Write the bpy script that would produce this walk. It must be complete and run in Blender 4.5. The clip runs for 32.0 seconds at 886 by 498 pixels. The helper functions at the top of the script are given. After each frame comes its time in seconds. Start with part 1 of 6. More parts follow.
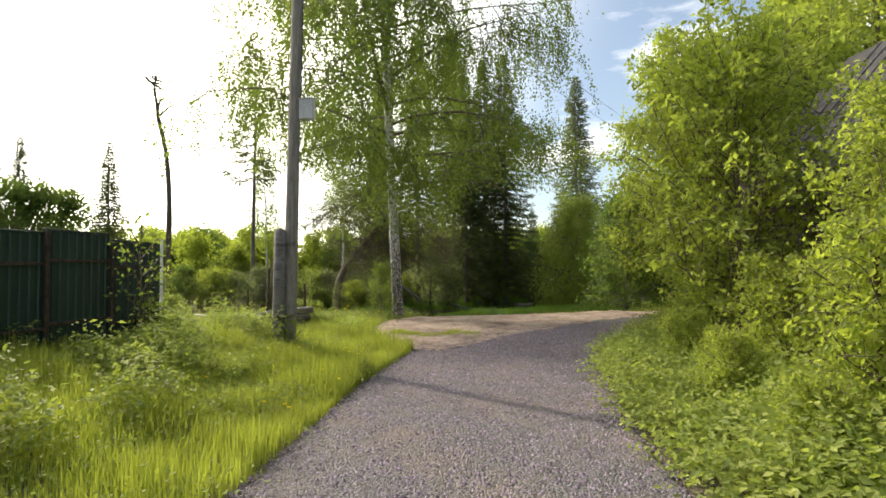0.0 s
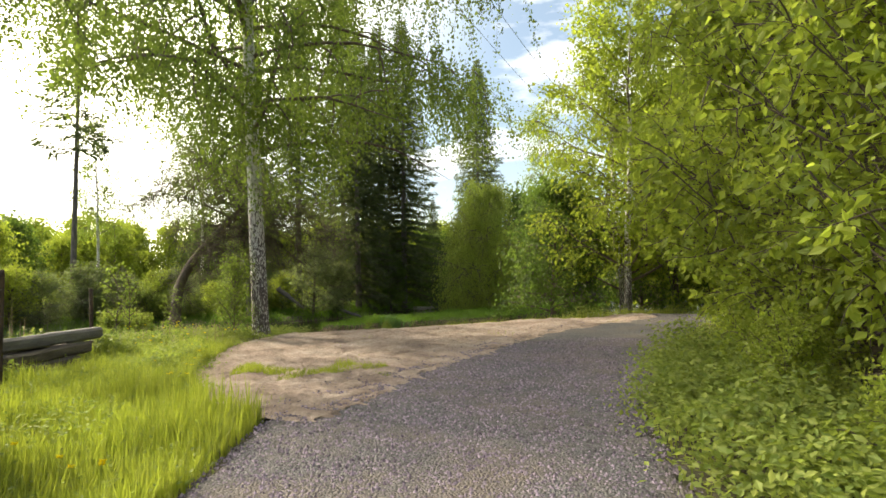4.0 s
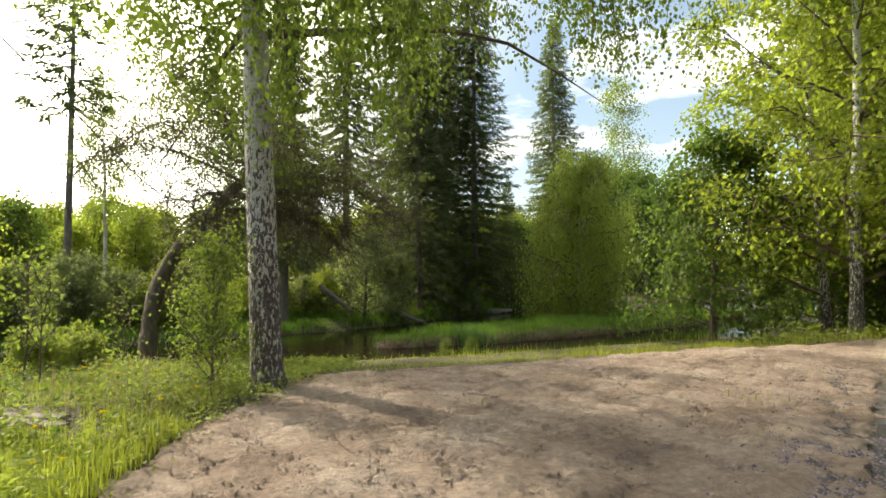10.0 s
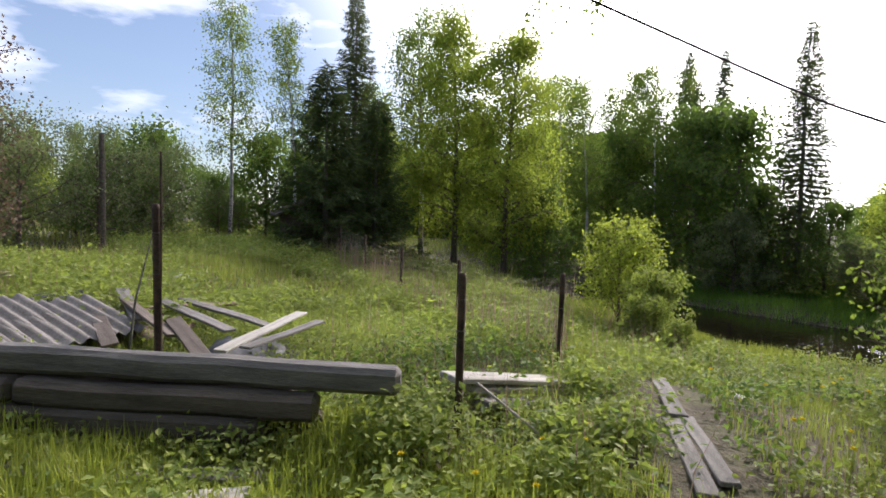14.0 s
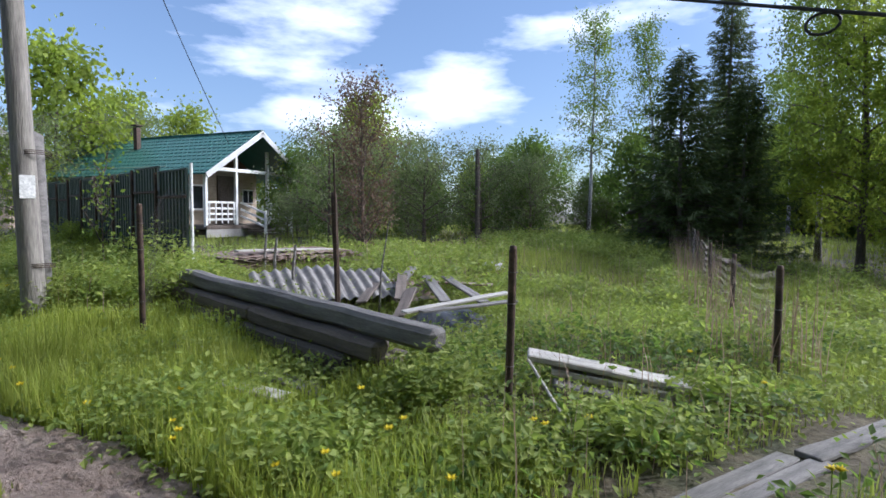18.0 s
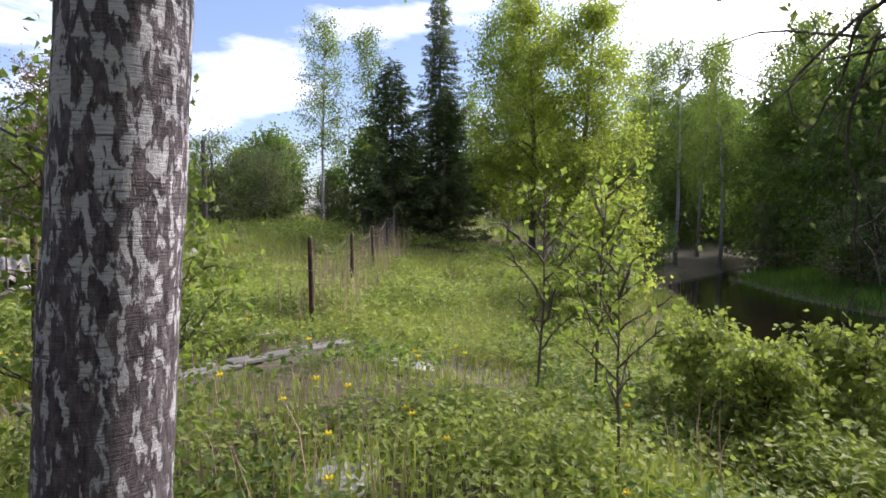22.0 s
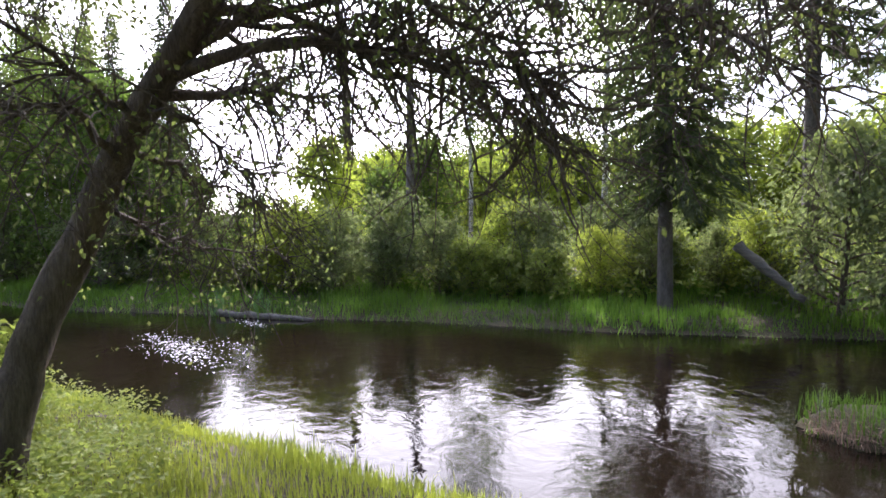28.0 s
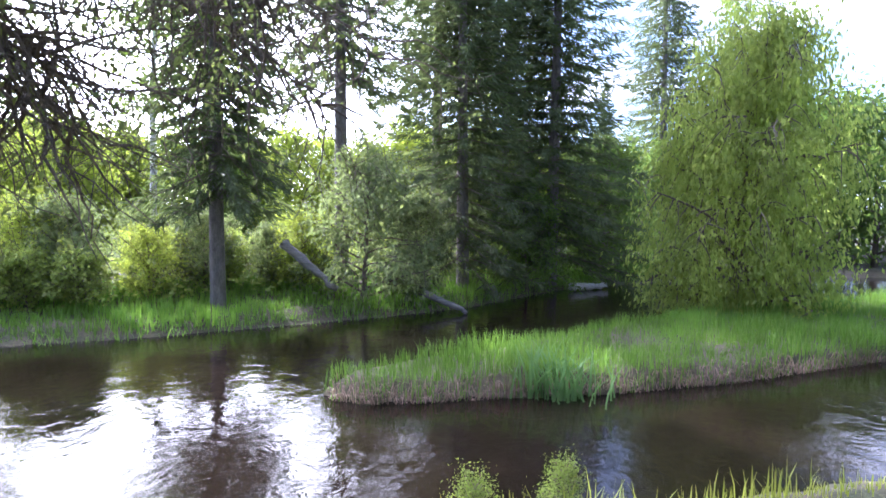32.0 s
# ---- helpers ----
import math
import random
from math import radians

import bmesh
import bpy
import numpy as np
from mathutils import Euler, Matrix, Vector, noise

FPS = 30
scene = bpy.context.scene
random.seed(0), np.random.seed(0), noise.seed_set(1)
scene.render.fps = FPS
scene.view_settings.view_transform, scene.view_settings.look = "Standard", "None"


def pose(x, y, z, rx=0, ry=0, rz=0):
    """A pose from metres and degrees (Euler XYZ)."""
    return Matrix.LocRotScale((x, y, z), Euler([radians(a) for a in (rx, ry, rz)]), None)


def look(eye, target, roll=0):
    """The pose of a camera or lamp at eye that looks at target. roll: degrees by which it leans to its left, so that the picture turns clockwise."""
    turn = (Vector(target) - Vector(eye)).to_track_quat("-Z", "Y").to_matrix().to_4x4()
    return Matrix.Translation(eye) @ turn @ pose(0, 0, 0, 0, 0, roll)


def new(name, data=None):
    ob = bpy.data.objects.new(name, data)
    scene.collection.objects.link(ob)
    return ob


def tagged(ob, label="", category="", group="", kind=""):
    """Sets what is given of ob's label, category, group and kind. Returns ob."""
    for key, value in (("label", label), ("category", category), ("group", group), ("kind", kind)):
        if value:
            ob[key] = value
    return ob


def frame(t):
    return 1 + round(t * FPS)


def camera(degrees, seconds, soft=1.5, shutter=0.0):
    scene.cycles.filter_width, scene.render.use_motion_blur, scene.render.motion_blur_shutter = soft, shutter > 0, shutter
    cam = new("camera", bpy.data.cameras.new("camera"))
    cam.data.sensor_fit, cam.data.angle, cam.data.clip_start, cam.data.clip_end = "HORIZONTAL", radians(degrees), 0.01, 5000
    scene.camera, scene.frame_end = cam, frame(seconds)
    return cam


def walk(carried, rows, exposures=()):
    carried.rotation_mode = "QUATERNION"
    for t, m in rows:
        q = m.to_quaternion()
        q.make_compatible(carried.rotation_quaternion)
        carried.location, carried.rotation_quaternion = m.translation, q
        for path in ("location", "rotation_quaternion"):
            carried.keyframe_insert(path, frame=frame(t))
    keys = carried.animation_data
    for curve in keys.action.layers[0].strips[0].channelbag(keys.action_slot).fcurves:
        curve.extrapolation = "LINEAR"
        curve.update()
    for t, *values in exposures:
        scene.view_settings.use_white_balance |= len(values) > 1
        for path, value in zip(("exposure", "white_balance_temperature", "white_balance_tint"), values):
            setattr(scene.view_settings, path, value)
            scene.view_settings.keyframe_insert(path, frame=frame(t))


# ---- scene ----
cam = camera(76.0, 32.0, soft=1.6)
PATH = [
    (0, (1.500, -9.600, 1.611), (0.975, -4.631, 1.792), -0.46),
    (1, (1.390, -8.247, 1.593), (1.440, -3.250, 1.756), -0.72),
    (2, (1.383, -6.730, 1.554), (1.930, -1.763, 1.704), -1.22),
    (3, (1.259, -5.303, 1.502), (1.805, -0.335, 1.660), -0.91),
    (4, (1.005, -4.191, 1.487), (1.450, 0.786, 1.667), -0.73),
    (4.5, (0.831, -3.677, 1.474), (1.236, 1.303, 1.659), -0.45),
    (6.5, (0.154, -1.670, 1.596), (0.419, 3.319, 1.775), 0.10),
    (7, (0.093, -1.115, 1.592), (0.340, 3.876, 1.752), -0.05),
    (8, (0.040, -0.026, 1.517), (0.263, 4.966, 1.666), -0.07),
    (9, (0.069, 1.136, 1.479), (0.248, 6.130, 1.622), -0.25),
    (10, (0.096, 2.373, 1.462), (0.107, 7.371, 1.596), -0.40),
    (11, (0.178, 3.268, 1.449), (-0.366, 8.237, 1.573), 0.36),
    (11.5, (0.166, 3.572, 1.435), (-1.262, 8.362, 1.559), 0.68),
    (12, (0.020, 4.050, 1.455), (-2.565, 8.329, 1.552), 0.95),
    (12.5, (0.072, 4.485, 1.504), (-3.635, 7.840, 1.524), 0.85),
    (13, (0.040, 4.740, 1.553), (-4.434, 6.972, 1.501), 0.98),
    (13.5, (0.029, 5.197, 1.616), (-4.864, 6.216, 1.453), 1.70),
    (14, (-0.025, 5.637, 1.643), (-5.017, 5.684, 1.354), 1.86),
    (15, (-0.198, 6.448, 1.584), (-5.093, 5.486, 1.241), 0.90),
    (15.5, (-0.295, 6.854, 1.555), (-5.038, 5.308, 1.209), 0.50),
    (17.5, (-0.658, 7.895, 1.484), (-4.432, 4.632, 1.155), 0.80),
    (18, (-0.739, 8.151, 1.469), (-4.427, 4.790, 1.154), 0.51),
    (19, (-0.755, 8.845, 1.479), (-4.731, 5.826, 1.193), 0.73),
    (19.5, (-0.652, 9.353, 1.516), (-4.939, 6.798, 1.202), 0.62),
    (20, (-0.817, 9.583, 1.448), (-5.159, 7.123, 1.131), 0.50),
    (20.5, (-0.840, 9.919, 1.465), (-5.311, 7.707, 1.115), 0.71),
    (21, (-0.870, 10.216, 1.454), (-5.458, 8.265, 1.072), 1.20),
    (22, (-0.963, 10.927, 1.381), (-5.549, 8.966, 1.023), 0.41),
    (22.5, (-1.015, 11.233, 1.314), (-5.579, 9.213, 1.008), 0.40),
    (23, (-1.202, 11.613, 1.284), (-5.705, 9.463, 0.956), 0.25),
    (23.5, (-1.153, 12.021, 1.238), (-5.643, 9.843, 0.930), 0.44),
    (24, (-1.155, 12.394, 1.234), (-5.784, 10.531, 0.918), 0.67),
    (24.5, (-1.158, 12.489, 1.289), (-6.064, 11.593, 0.937), 1.33),
    (25, (-1.152, 12.535, 1.288), (-6.135, 12.315, 0.945), 1.53),
    (26, (-1.124, 12.592, 1.262), (-5.990, 13.710, 0.982), 1.03),
    (26.5, (-1.044, 12.646, 1.264), (-5.762, 14.278, 0.991), 0.68),
    (28.5, (0.258, 12.004, 1.469), (-3.100, 15.691, 1.123), -0.92),
    (29, (0.269, 12.075, 1.454), (-2.774, 16.027, 1.108), -0.69),
    (30, (0.294, 12.091, 1.415), (-1.949, 16.547, 1.080), -0.27),
    (31, (0.335, 12.115, 1.394), (-1.006, 16.921, 1.065), 0.28),
    (32, (0.345, 12.126, 1.372), (-0.221, 17.084, 1.058), 0.72),
]
walk(cam, [(t, look(eye, target, roll)) for t, eye, target, roll in PATH],
     [(0, 0.05, 7300, 11), (3, 0.3, 7600, 9), (8, 0.35, 7700, 7), (10, 0.3, 7600, 8), (11, 0.25, 7500, 9), (12, 0.2, 7100, 13), (13, -0.25, 6700, 18), (14, -0.25, 6200, 20),
      (15.5, 0.0, 5900, 19), (18, -0.3, 5400, 17), (20, 0.15, 5500, 23), (23, 0.05, 6100, 26), (25, 0.35, 6000, 28), (26, 0.3, 5900, 28), (29, 0.85, 5800, 26), (30.5, 1.4, 5500, 26), (32, 1.6, 5300, 29)])

# ---- light ----
SUN_AZ, SUN_EL = radians(-51), radians(37)
SUN_DIR = Vector((math.sin(SUN_AZ) * math.cos(SUN_EL), math.cos(SUN_AZ) * math.cos(SUN_EL), math.sin(SUN_EL)))
sun_data = bpy.data.lights.new("sun", "SUN")
sun_data.energy, sun_data.angle, sun_data.color = 4.7, radians(0.6), (1.0, 0.93, 0.80)
sun = new("sun", sun_data)
sun.matrix_world = look(SUN_DIR * 200, (0, 0, 0))
world = bpy.data.worlds.new("sky")
scene.world = world
world.use_nodes = True
wn, wl = world.node_tree.nodes, world.node_tree.links
wn.clear()
sky = wn.new("ShaderNodeTexSky")
sky.sky_type, sky.sun_disc = "NISHITA", False
sky.sun_elevation, sky.sun_rotation = SUN_EL, SUN_AZ
sky.dust_density = 0.8
coord = wn.new("ShaderNodeTexCoord")
stretch = wn.new("ShaderNodeMapping")
stretch.inputs["Scale"].default_value = (1.5, 1.5, 5.0)
cloud = wn.new("ShaderNodeTexNoise")
cloud.inputs["Scale"].default_value, cloud.inputs["Detail"].default_value = 1.7, 8
cloud.inputs["Roughness"].default_value = 0.55
ramp = wn.new("ShaderNodeValToRGB")
ramp.color_ramp.elements[0].position, ramp.color_ramp.elements[1].position = 0.52, 0.68
tint = wn.new("ShaderNodeMixRGB")
# thin cloud thickens and brightens towards the sun
toward = wn.new("ShaderNodeVectorMath")
toward.operation = "DOT_PRODUCT"
toward.inputs[1].default_value = SUN_DIR
veil = wn.new("ShaderNodeMapRange")
veil.interpolation_type = "SMOOTHSTEP"
veil.inputs["From Min"].default_value, veil.inputs["From Max"].default_value = 0.55, 0.97
cover = wn.new("ShaderNodeMath")
cover.operation = "MAXIMUM"
bright = wn.new("ShaderNodeMixRGB")
bright.inputs[1].default_value, bright.inputs[2].default_value = (12.5, 12.7, 13.2, 1), (44.0, 43.0, 41.0, 1)
back = wn.new("ShaderNodeBackground")
back.inputs["Strength"].default_value = 0.15
wout = wn.new("ShaderNodeOutputWorld")
wl.new(coord.outputs["Generated"], stretch.inputs["Vector"])
wl.new(stretch.outputs["Vector"], cloud.inputs["Vector"])
wl.new(cloud.outputs["Fac"], ramp.inputs["Fac"])
wl.new(coord.outputs["Generated"], toward.inputs[0])
wl.new(toward.outputs["Value"], veil.inputs["Value"])
wl.new(ramp.outputs["Color"], cover.inputs[0])
wl.new(veil.outputs["Result"], cover.inputs[1])
wl.new(veil.outputs["Result"], bright.inputs[0])
wl.new(cover.outputs["Value"], tint.inputs[0])
wl.new(bright.outputs["Color"], tint.inputs[2])
haze = wn.new("ShaderNodeMixRGB")
haze.inputs[0].default_value, haze.inputs[2].default_value = 0.12, (7.5, 10.2, 13.5, 1)
wl.new(sky.outputs["Color"], haze.inputs[1])
wl.new(haze.outputs["Color"], tint.inputs[1])
wl.new(tint.outputs["Color"], back.inputs["Color"])
wl.new(back.outputs["Background"], wout.inputs["Surface"])

# ---- materials ----
def nodes_of(name):
    m = bpy.data.materials.new(name)
    m.use_nodes = True
    n, l = m.node_tree.nodes, m.node_tree.links
    return m, n, l, n["Principled BSDF"]


def noise_ramp(n, l, scale, stops, vec=None, detail=5, rough=0.6, dist=0.0):
    """A noise texture read through a colour ramp; stops are (position, colour)."""
    t = n.new("ShaderNodeTexNoise")
    t.inputs["Scale"].default_value, t.inputs["Detail"].default_value = scale, detail
    t.inputs["Roughness"].default_value, t.inputs["Distortion"].default_value = rough, dist
    if vec is not None:
        l.new(vec, t.inputs["Vector"])
    r = n.new("ShaderNodeValToRGB")
    e = r.color_ramp.elements
    while len(e) < len(stops):
        e.new(0.5)
    for k, (p, c) in enumerate(stops):
        e[k].position, e[k].color = p, (*c, 1) if len(c) == 3 else c
    l.new(t.outputs["Fac"], r.inputs["Fac"])
    return r.outputs["Color"], t.outputs["Fac"]


def coords(n, l, scale=(1, 1, 1), kind="Object"):
    c, m = n.new("ShaderNodeTexCoord"), n.new("ShaderNodeMapping")
    m.inputs["Scale"].default_value = scale
    l.new(c.outputs[kind], m.inputs["Vector"])
    return m.outputs["Vector"]


def mix(n, l, fac, a, b, mode="MIX"):
    m = n.new("ShaderNodeMixRGB")
    m.blend_type = mode
    for k, v in enumerate((fac, a, b)):
        if isinstance(v, (int, float)):
            m.inputs[k].default_value = v
        elif isinstance(v, tuple):
            m.inputs[k].default_value = (*v, 1)
        else:
            l.new(v, m.inputs[k])
    return m.outputs["Color"]


def bump(n, l, height, bsdf, strength=0.5, dist=0.02):
    b = n.new("ShaderNodeBump")
    b.inputs["Strength"].default_value, b.inputs["Distance"].default_value = strength, dist
    l.new(height, b.inputs["Height"])
    l.new(b.outputs["Normal"], bsdf.inputs["Normal"])


def plain_mat(name, a, b, scale=6.0, rough=0.8, metal=0.0, stretch=(1, 1, 1), bumps=0.4, dist=0.01, fine=60.0):
    """Two tones mixed by a broad noise, broken by a fine one, with relief."""
    m, n, l, s = nodes_of(name)
    v = coords(n, l, stretch)
    c, f = noise_ramp(n, l, scale, ((0.3, a), (0.7, b)), v)
    g, h = noise_ramp(n, l, fine, ((0.3, (0.72,) * 3), (0.7, (1.2,) * 3)), v, 3)
    l.new(mix(n, l, 1.0, c, g, "MULTIPLY"), s.inputs["Base Color"])
    s.inputs["Roughness"].default_value, s.inputs["Metallic"].default_value = rough, metal
    bump(n, l, h, s, bumps, dist)
    return m


def leaf_mat(name, dark, light, through_col, trans=0.5, rough=0.5, spread=0.5):
    """A leaf: glossy top, light shining through, each leaf a tone of its own."""
    dark, light = [(c[0] * 1.13, c[1] * 0.94, c[2] * 1.15) for c in (dark, light)]
    m, n, l, s = nodes_of(name)
    geo, info = n.new("ShaderNodeNewGeometry"), n.new("ShaderNodeObjectInfo")
    r = n.new("ShaderNodeValToRGB")
    r.color_ramp.elements[0].color, r.color_ramp.elements[1].color = (*dark, 1), (*light, 1)
    l.new(geo.outputs["Random Per Island"], r.inputs["Fac"])
    v = coords(n, l, (1, 1, 1))
    big, _ = noise_ramp(n, l, 0.6, ((0.3, (1 - spread * 0.5,) * 3), (0.7, (1 + spread * 0.4,) * 3)), v, 2)
    c = mix(n, l, 1.0, r.outputs["Color"], big, "MULTIPLY")
    l.new(c, s.inputs["Base Color"])
    s.inputs["Roughness"].default_value = rough + 0.1
    s.inputs["Specular IOR Level"].default_value = 0.3
    tr = n.new("ShaderNodeBsdfTranslucent")
    l.new(mix(n, l, 1.0, mix(n, l, 0.55, c, through_col), big, "MULTIPLY"), tr.inputs["Color"])
    mx = n.new("ShaderNodeMixShader")
    mx.inputs[0].default_value = trans
    l.new(s.outputs[0], mx.inputs[1])
    l.new(tr.outputs[0], mx.inputs[2])
    l.new(mx.outputs[0], n["Material Output"].inputs["Surface"])
    return m


M = {}
M["birch_leaf"] = leaf_mat("birch_leaf", (0.078, 0.150, 0.026), (0.163, 0.247, 0.046), (0.375, 0.525, 0.062))
M["aspen_leaf"] = leaf_mat("aspen_leaf", (0.09, 0.165, 0.023), (0.215, 0.305, 0.046), (0.52, 0.64, 0.062), 0.6)
M["island_leaf"] = leaf_mat("island_leaf", (0.13, 0.21, 0.045), (0.25, 0.34, 0.075), (0.60, 0.74, 0.11), 0.62)
M["willow_leaf"] = leaf_mat("willow_leaf", (0.098, 0.156, 0.058), (0.195, 0.260, 0.104), (0.325, 0.425, 0.112))
M["shrub_leaf"] = leaf_mat("shrub_leaf", (0.11, 0.19, 0.030), (0.30, 0.41, 0.065), (0.62, 0.76, 0.08), 0.55, 0.42)
M["dark_leaf"] = leaf_mat("dark_leaf", (0.052, 0.111, 0.023), (0.111, 0.182, 0.036), (0.250, 0.400, 0.050))
M["cherry_leaf"] = leaf_mat("cherry_leaf", (0.085, 0.130, 0.040), (0.175, 0.235, 0.068), (0.33, 0.43, 0.085), 0.42)
M["bud_leaf"] = leaf_mat("bud_leaf", (0.10, 0.075, 0.045), (0.17, 0.13, 0.07), (0.30, 0.22, 0.10), 0.35)
M["needle"] = leaf_mat("needle", (0.042, 0.070, 0.030), (0.095, 0.135, 0.050), (0.24, 0.32, 0.08), 0.42, 0.6)
M["fir_light"] = leaf_mat("fir_light", (0.046, 0.085, 0.023), (0.098, 0.150, 0.039), (0.150, 0.225, 0.050), 0.22, 0.6)
M["grass"] = leaf_mat("grass", (0.15, 0.23, 0.026), (0.34, 0.43, 0.065), (0.56, 0.68, 0.07), 0.42, 0.45)
M["meadow_green"] = leaf_mat("meadow_green", (0.12, 0.185, 0.034), (0.285, 0.365, 0.070), (0.46, 0.57, 0.085), 0.4, 0.5)
M["bank_grass"] = leaf_mat("bank_grass", (0.081, 0.189, 0.022), (0.162, 0.311, 0.041), (0.300, 0.575, 0.050), 0.4, 0.45)
M["weed_leaf"] = leaf_mat("weed_leaf", (0.105, 0.185, 0.036), (0.26, 0.35, 0.066), (0.47, 0.60, 0.085), 0.42, 0.5)
M["iris_leaf"] = leaf_mat("iris_leaf", (0.091, 0.208, 0.065), (0.156, 0.312, 0.091), (0.275, 0.525, 0.100), 0.35, 0.4)
M["dry_grass"] = leaf_mat("dry_grass", (0.23, 0.18, 0.11), (0.42, 0.35, 0.23), (0.4, 0.33, 0.2), 0.25, 0.7)
M["petal"] = leaf_mat("petal", (0.66, 0.62, 0.02), (0.76, 0.76, 0.03), (0.8, 0.7, 0.03), 0.2, 0.6)
M["bark"] = plain_mat("bark", (0.065, 0.050, 0.040), (0.17, 0.135, 0.105), 5, 0.9, 0, (3, 3, 0.7), 1.0, 0.03, 22)
M["spruce_bark"] = plain_mat("spruce_bark", (0.10, 0.085, 0.080), (0.22, 0.195, 0.185), 6, 0.9, 0, (2, 2, 0.6), 0.9, 0.02, 26)
M["twig"] = plain_mat("twig", (0.075, 0.055, 0.045), (0.16, 0.12, 0.09), 7, 0.85, 0, (1, 1, 1), 0.4, 0.01, 40)
M["old_wood"] = plain_mat("old_wood", (0.10, 0.092, 0.085), (0.25, 0.232, 0.215), 3, 0.85, 0, (0.6, 6, 6), 0.7, 0.012, 30)
M["pale_wood"] = plain_mat("pale_wood", (0.30, 0.275, 0.24), (0.52, 0.49, 0.44), 3, 0.8, 0, (0.6, 6, 6), 0.6, 0.008, 30)
M["dark_wood"] = plain_mat("dark_wood", (0.07, 0.055, 0.045), (0.17, 0.135, 0.11), 3, 0.85, 0, (0.6, 5, 5), 0.7, 0.012, 30)
M["pole_wood"] = plain_mat("pole_wood", (0.17, 0.15, 0.13), (0.34, 0.31, 0.27), 5, 0.85, 0, (4, 4, 0.35), 0.8, 0.015, 24)
M["concrete"] = plain_mat("concrete", (0.30, 0.285, 0.26), (0.44, 0.42, 0.39), 3, 0.9, 0, (1, 1, 1), 0.5, 0.01, 45)
M["slate"] = plain_mat("slate", (0.13, 0.118, 0.108), (0.28, 0.258, 0.24), 4, 0.9, 0, (1, 1, 1), 0.5, 0.008, 45)
M["rust_sheet"] = plain_mat("rust_sheet", (0.16, 0.09, 0.06), (0.33, 0.27, 0.23), 5, 0.7, 0.3, (1, 1, 1), 0.3, 0.005, 40)
M["rust"] = plain_mat("rust", (0.045, 0.033, 0.028), (0.13, 0.085, 0.06), 9, 0.75, 0.5, (1, 1, 1), 0.5, 0.004, 60)
M["wire"] = plain_mat("wire", (0.09, 0.075, 0.065), (0.20, 0.175, 0.16), 14, 0.6, 0.7, (1, 1, 1), 0.1, 0.001, 80)
M["cable"] = plain_mat("cable", (0.012,) * 3, (0.03,) * 3, 8, 0.5)
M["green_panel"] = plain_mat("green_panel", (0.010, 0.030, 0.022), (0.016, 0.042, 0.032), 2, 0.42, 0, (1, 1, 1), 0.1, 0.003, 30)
M["green_roof"] = plain_mat("green_roof", (0.014, 0.085, 0.066), (0.026, 0.135, 0.105), 3, 0.35, 0, (1, 1, 1), 0.15, 0.004, 30)
M["siding"] = plain_mat("siding", (0.34, 0.265, 0.19), (0.46, 0.37, 0.28), 2, 0.7, 0, (1, 1, 1), 0.2, 0.004, 30)
M["porch_dark"] = plain_mat("porch_dark", (0.085, 0.045, 0.032), (0.14, 0.075, 0.052), 3, 0.7, 0, (1, 1, 4), 0.3, 0.006, 30)
M["white_paint"] = plain_mat("white_paint", (0.66, 0.65, 0.62), (0.82, 0.81, 0.79), 3, 0.55, 0, (1, 1, 1), 0.15, 0.003, 40)
M["grey_paint"] = plain_mat("grey_paint", (0.42, 0.42, 0.41), (0.56, 0.56, 0.55), 3, 0.5, 0, (1, 1, 1), 0.15, 0.003, 40)
M["shed_roof"] = plain_mat("shed_roof", (0.055, 0.050, 0.050), (0.135, 0.122, 0.118), 5, 0.85, 0, (1, 1, 1), 0.7, 0.012, 24)
M["tarp"] = plain_mat("tarp", (0.012, 0.013, 0.015), (0.045, 0.047, 0.052), 4, 0.42, 0, (1, 1, 1), 0.5, 0.02, 12)
M["stone"] = plain_mat("stone", (0.24, 0.23, 0.22), (0.42, 0.41, 0.40), 5, 0.85, 0, (1, 1, 1), 0.6, 0.01, 30)
M["gravel_stone"] = leaf_mat("gravel_stone", (0.07, 0.068, 0.072), (0.34, 0.33, 0.335), (0.2, 0.2, 0.2), 0.0, 0.85, 0.2)
M["glass"] = plain_mat("glass", (0.02, 0.024, 0.028), (0.03, 0.034, 0.04), 2, 0.06, 0, (1, 1, 1), 0.02, 0.001, 20)
M["red_roof"] = plain_mat("red_roof", (0.22, 0.12, 0.09), (0.34, 0.20, 0.15), 4, 0.8)
# white of the foam flecks, and of the sun sparkle painted with them
M["foam"] = plain_mat("foam", (0.7, 0.72, 0.74), (0.9, 0.9, 0.9), 9, 0.4, 0, (1, 1, 1), 0.6, 0.03, 14)


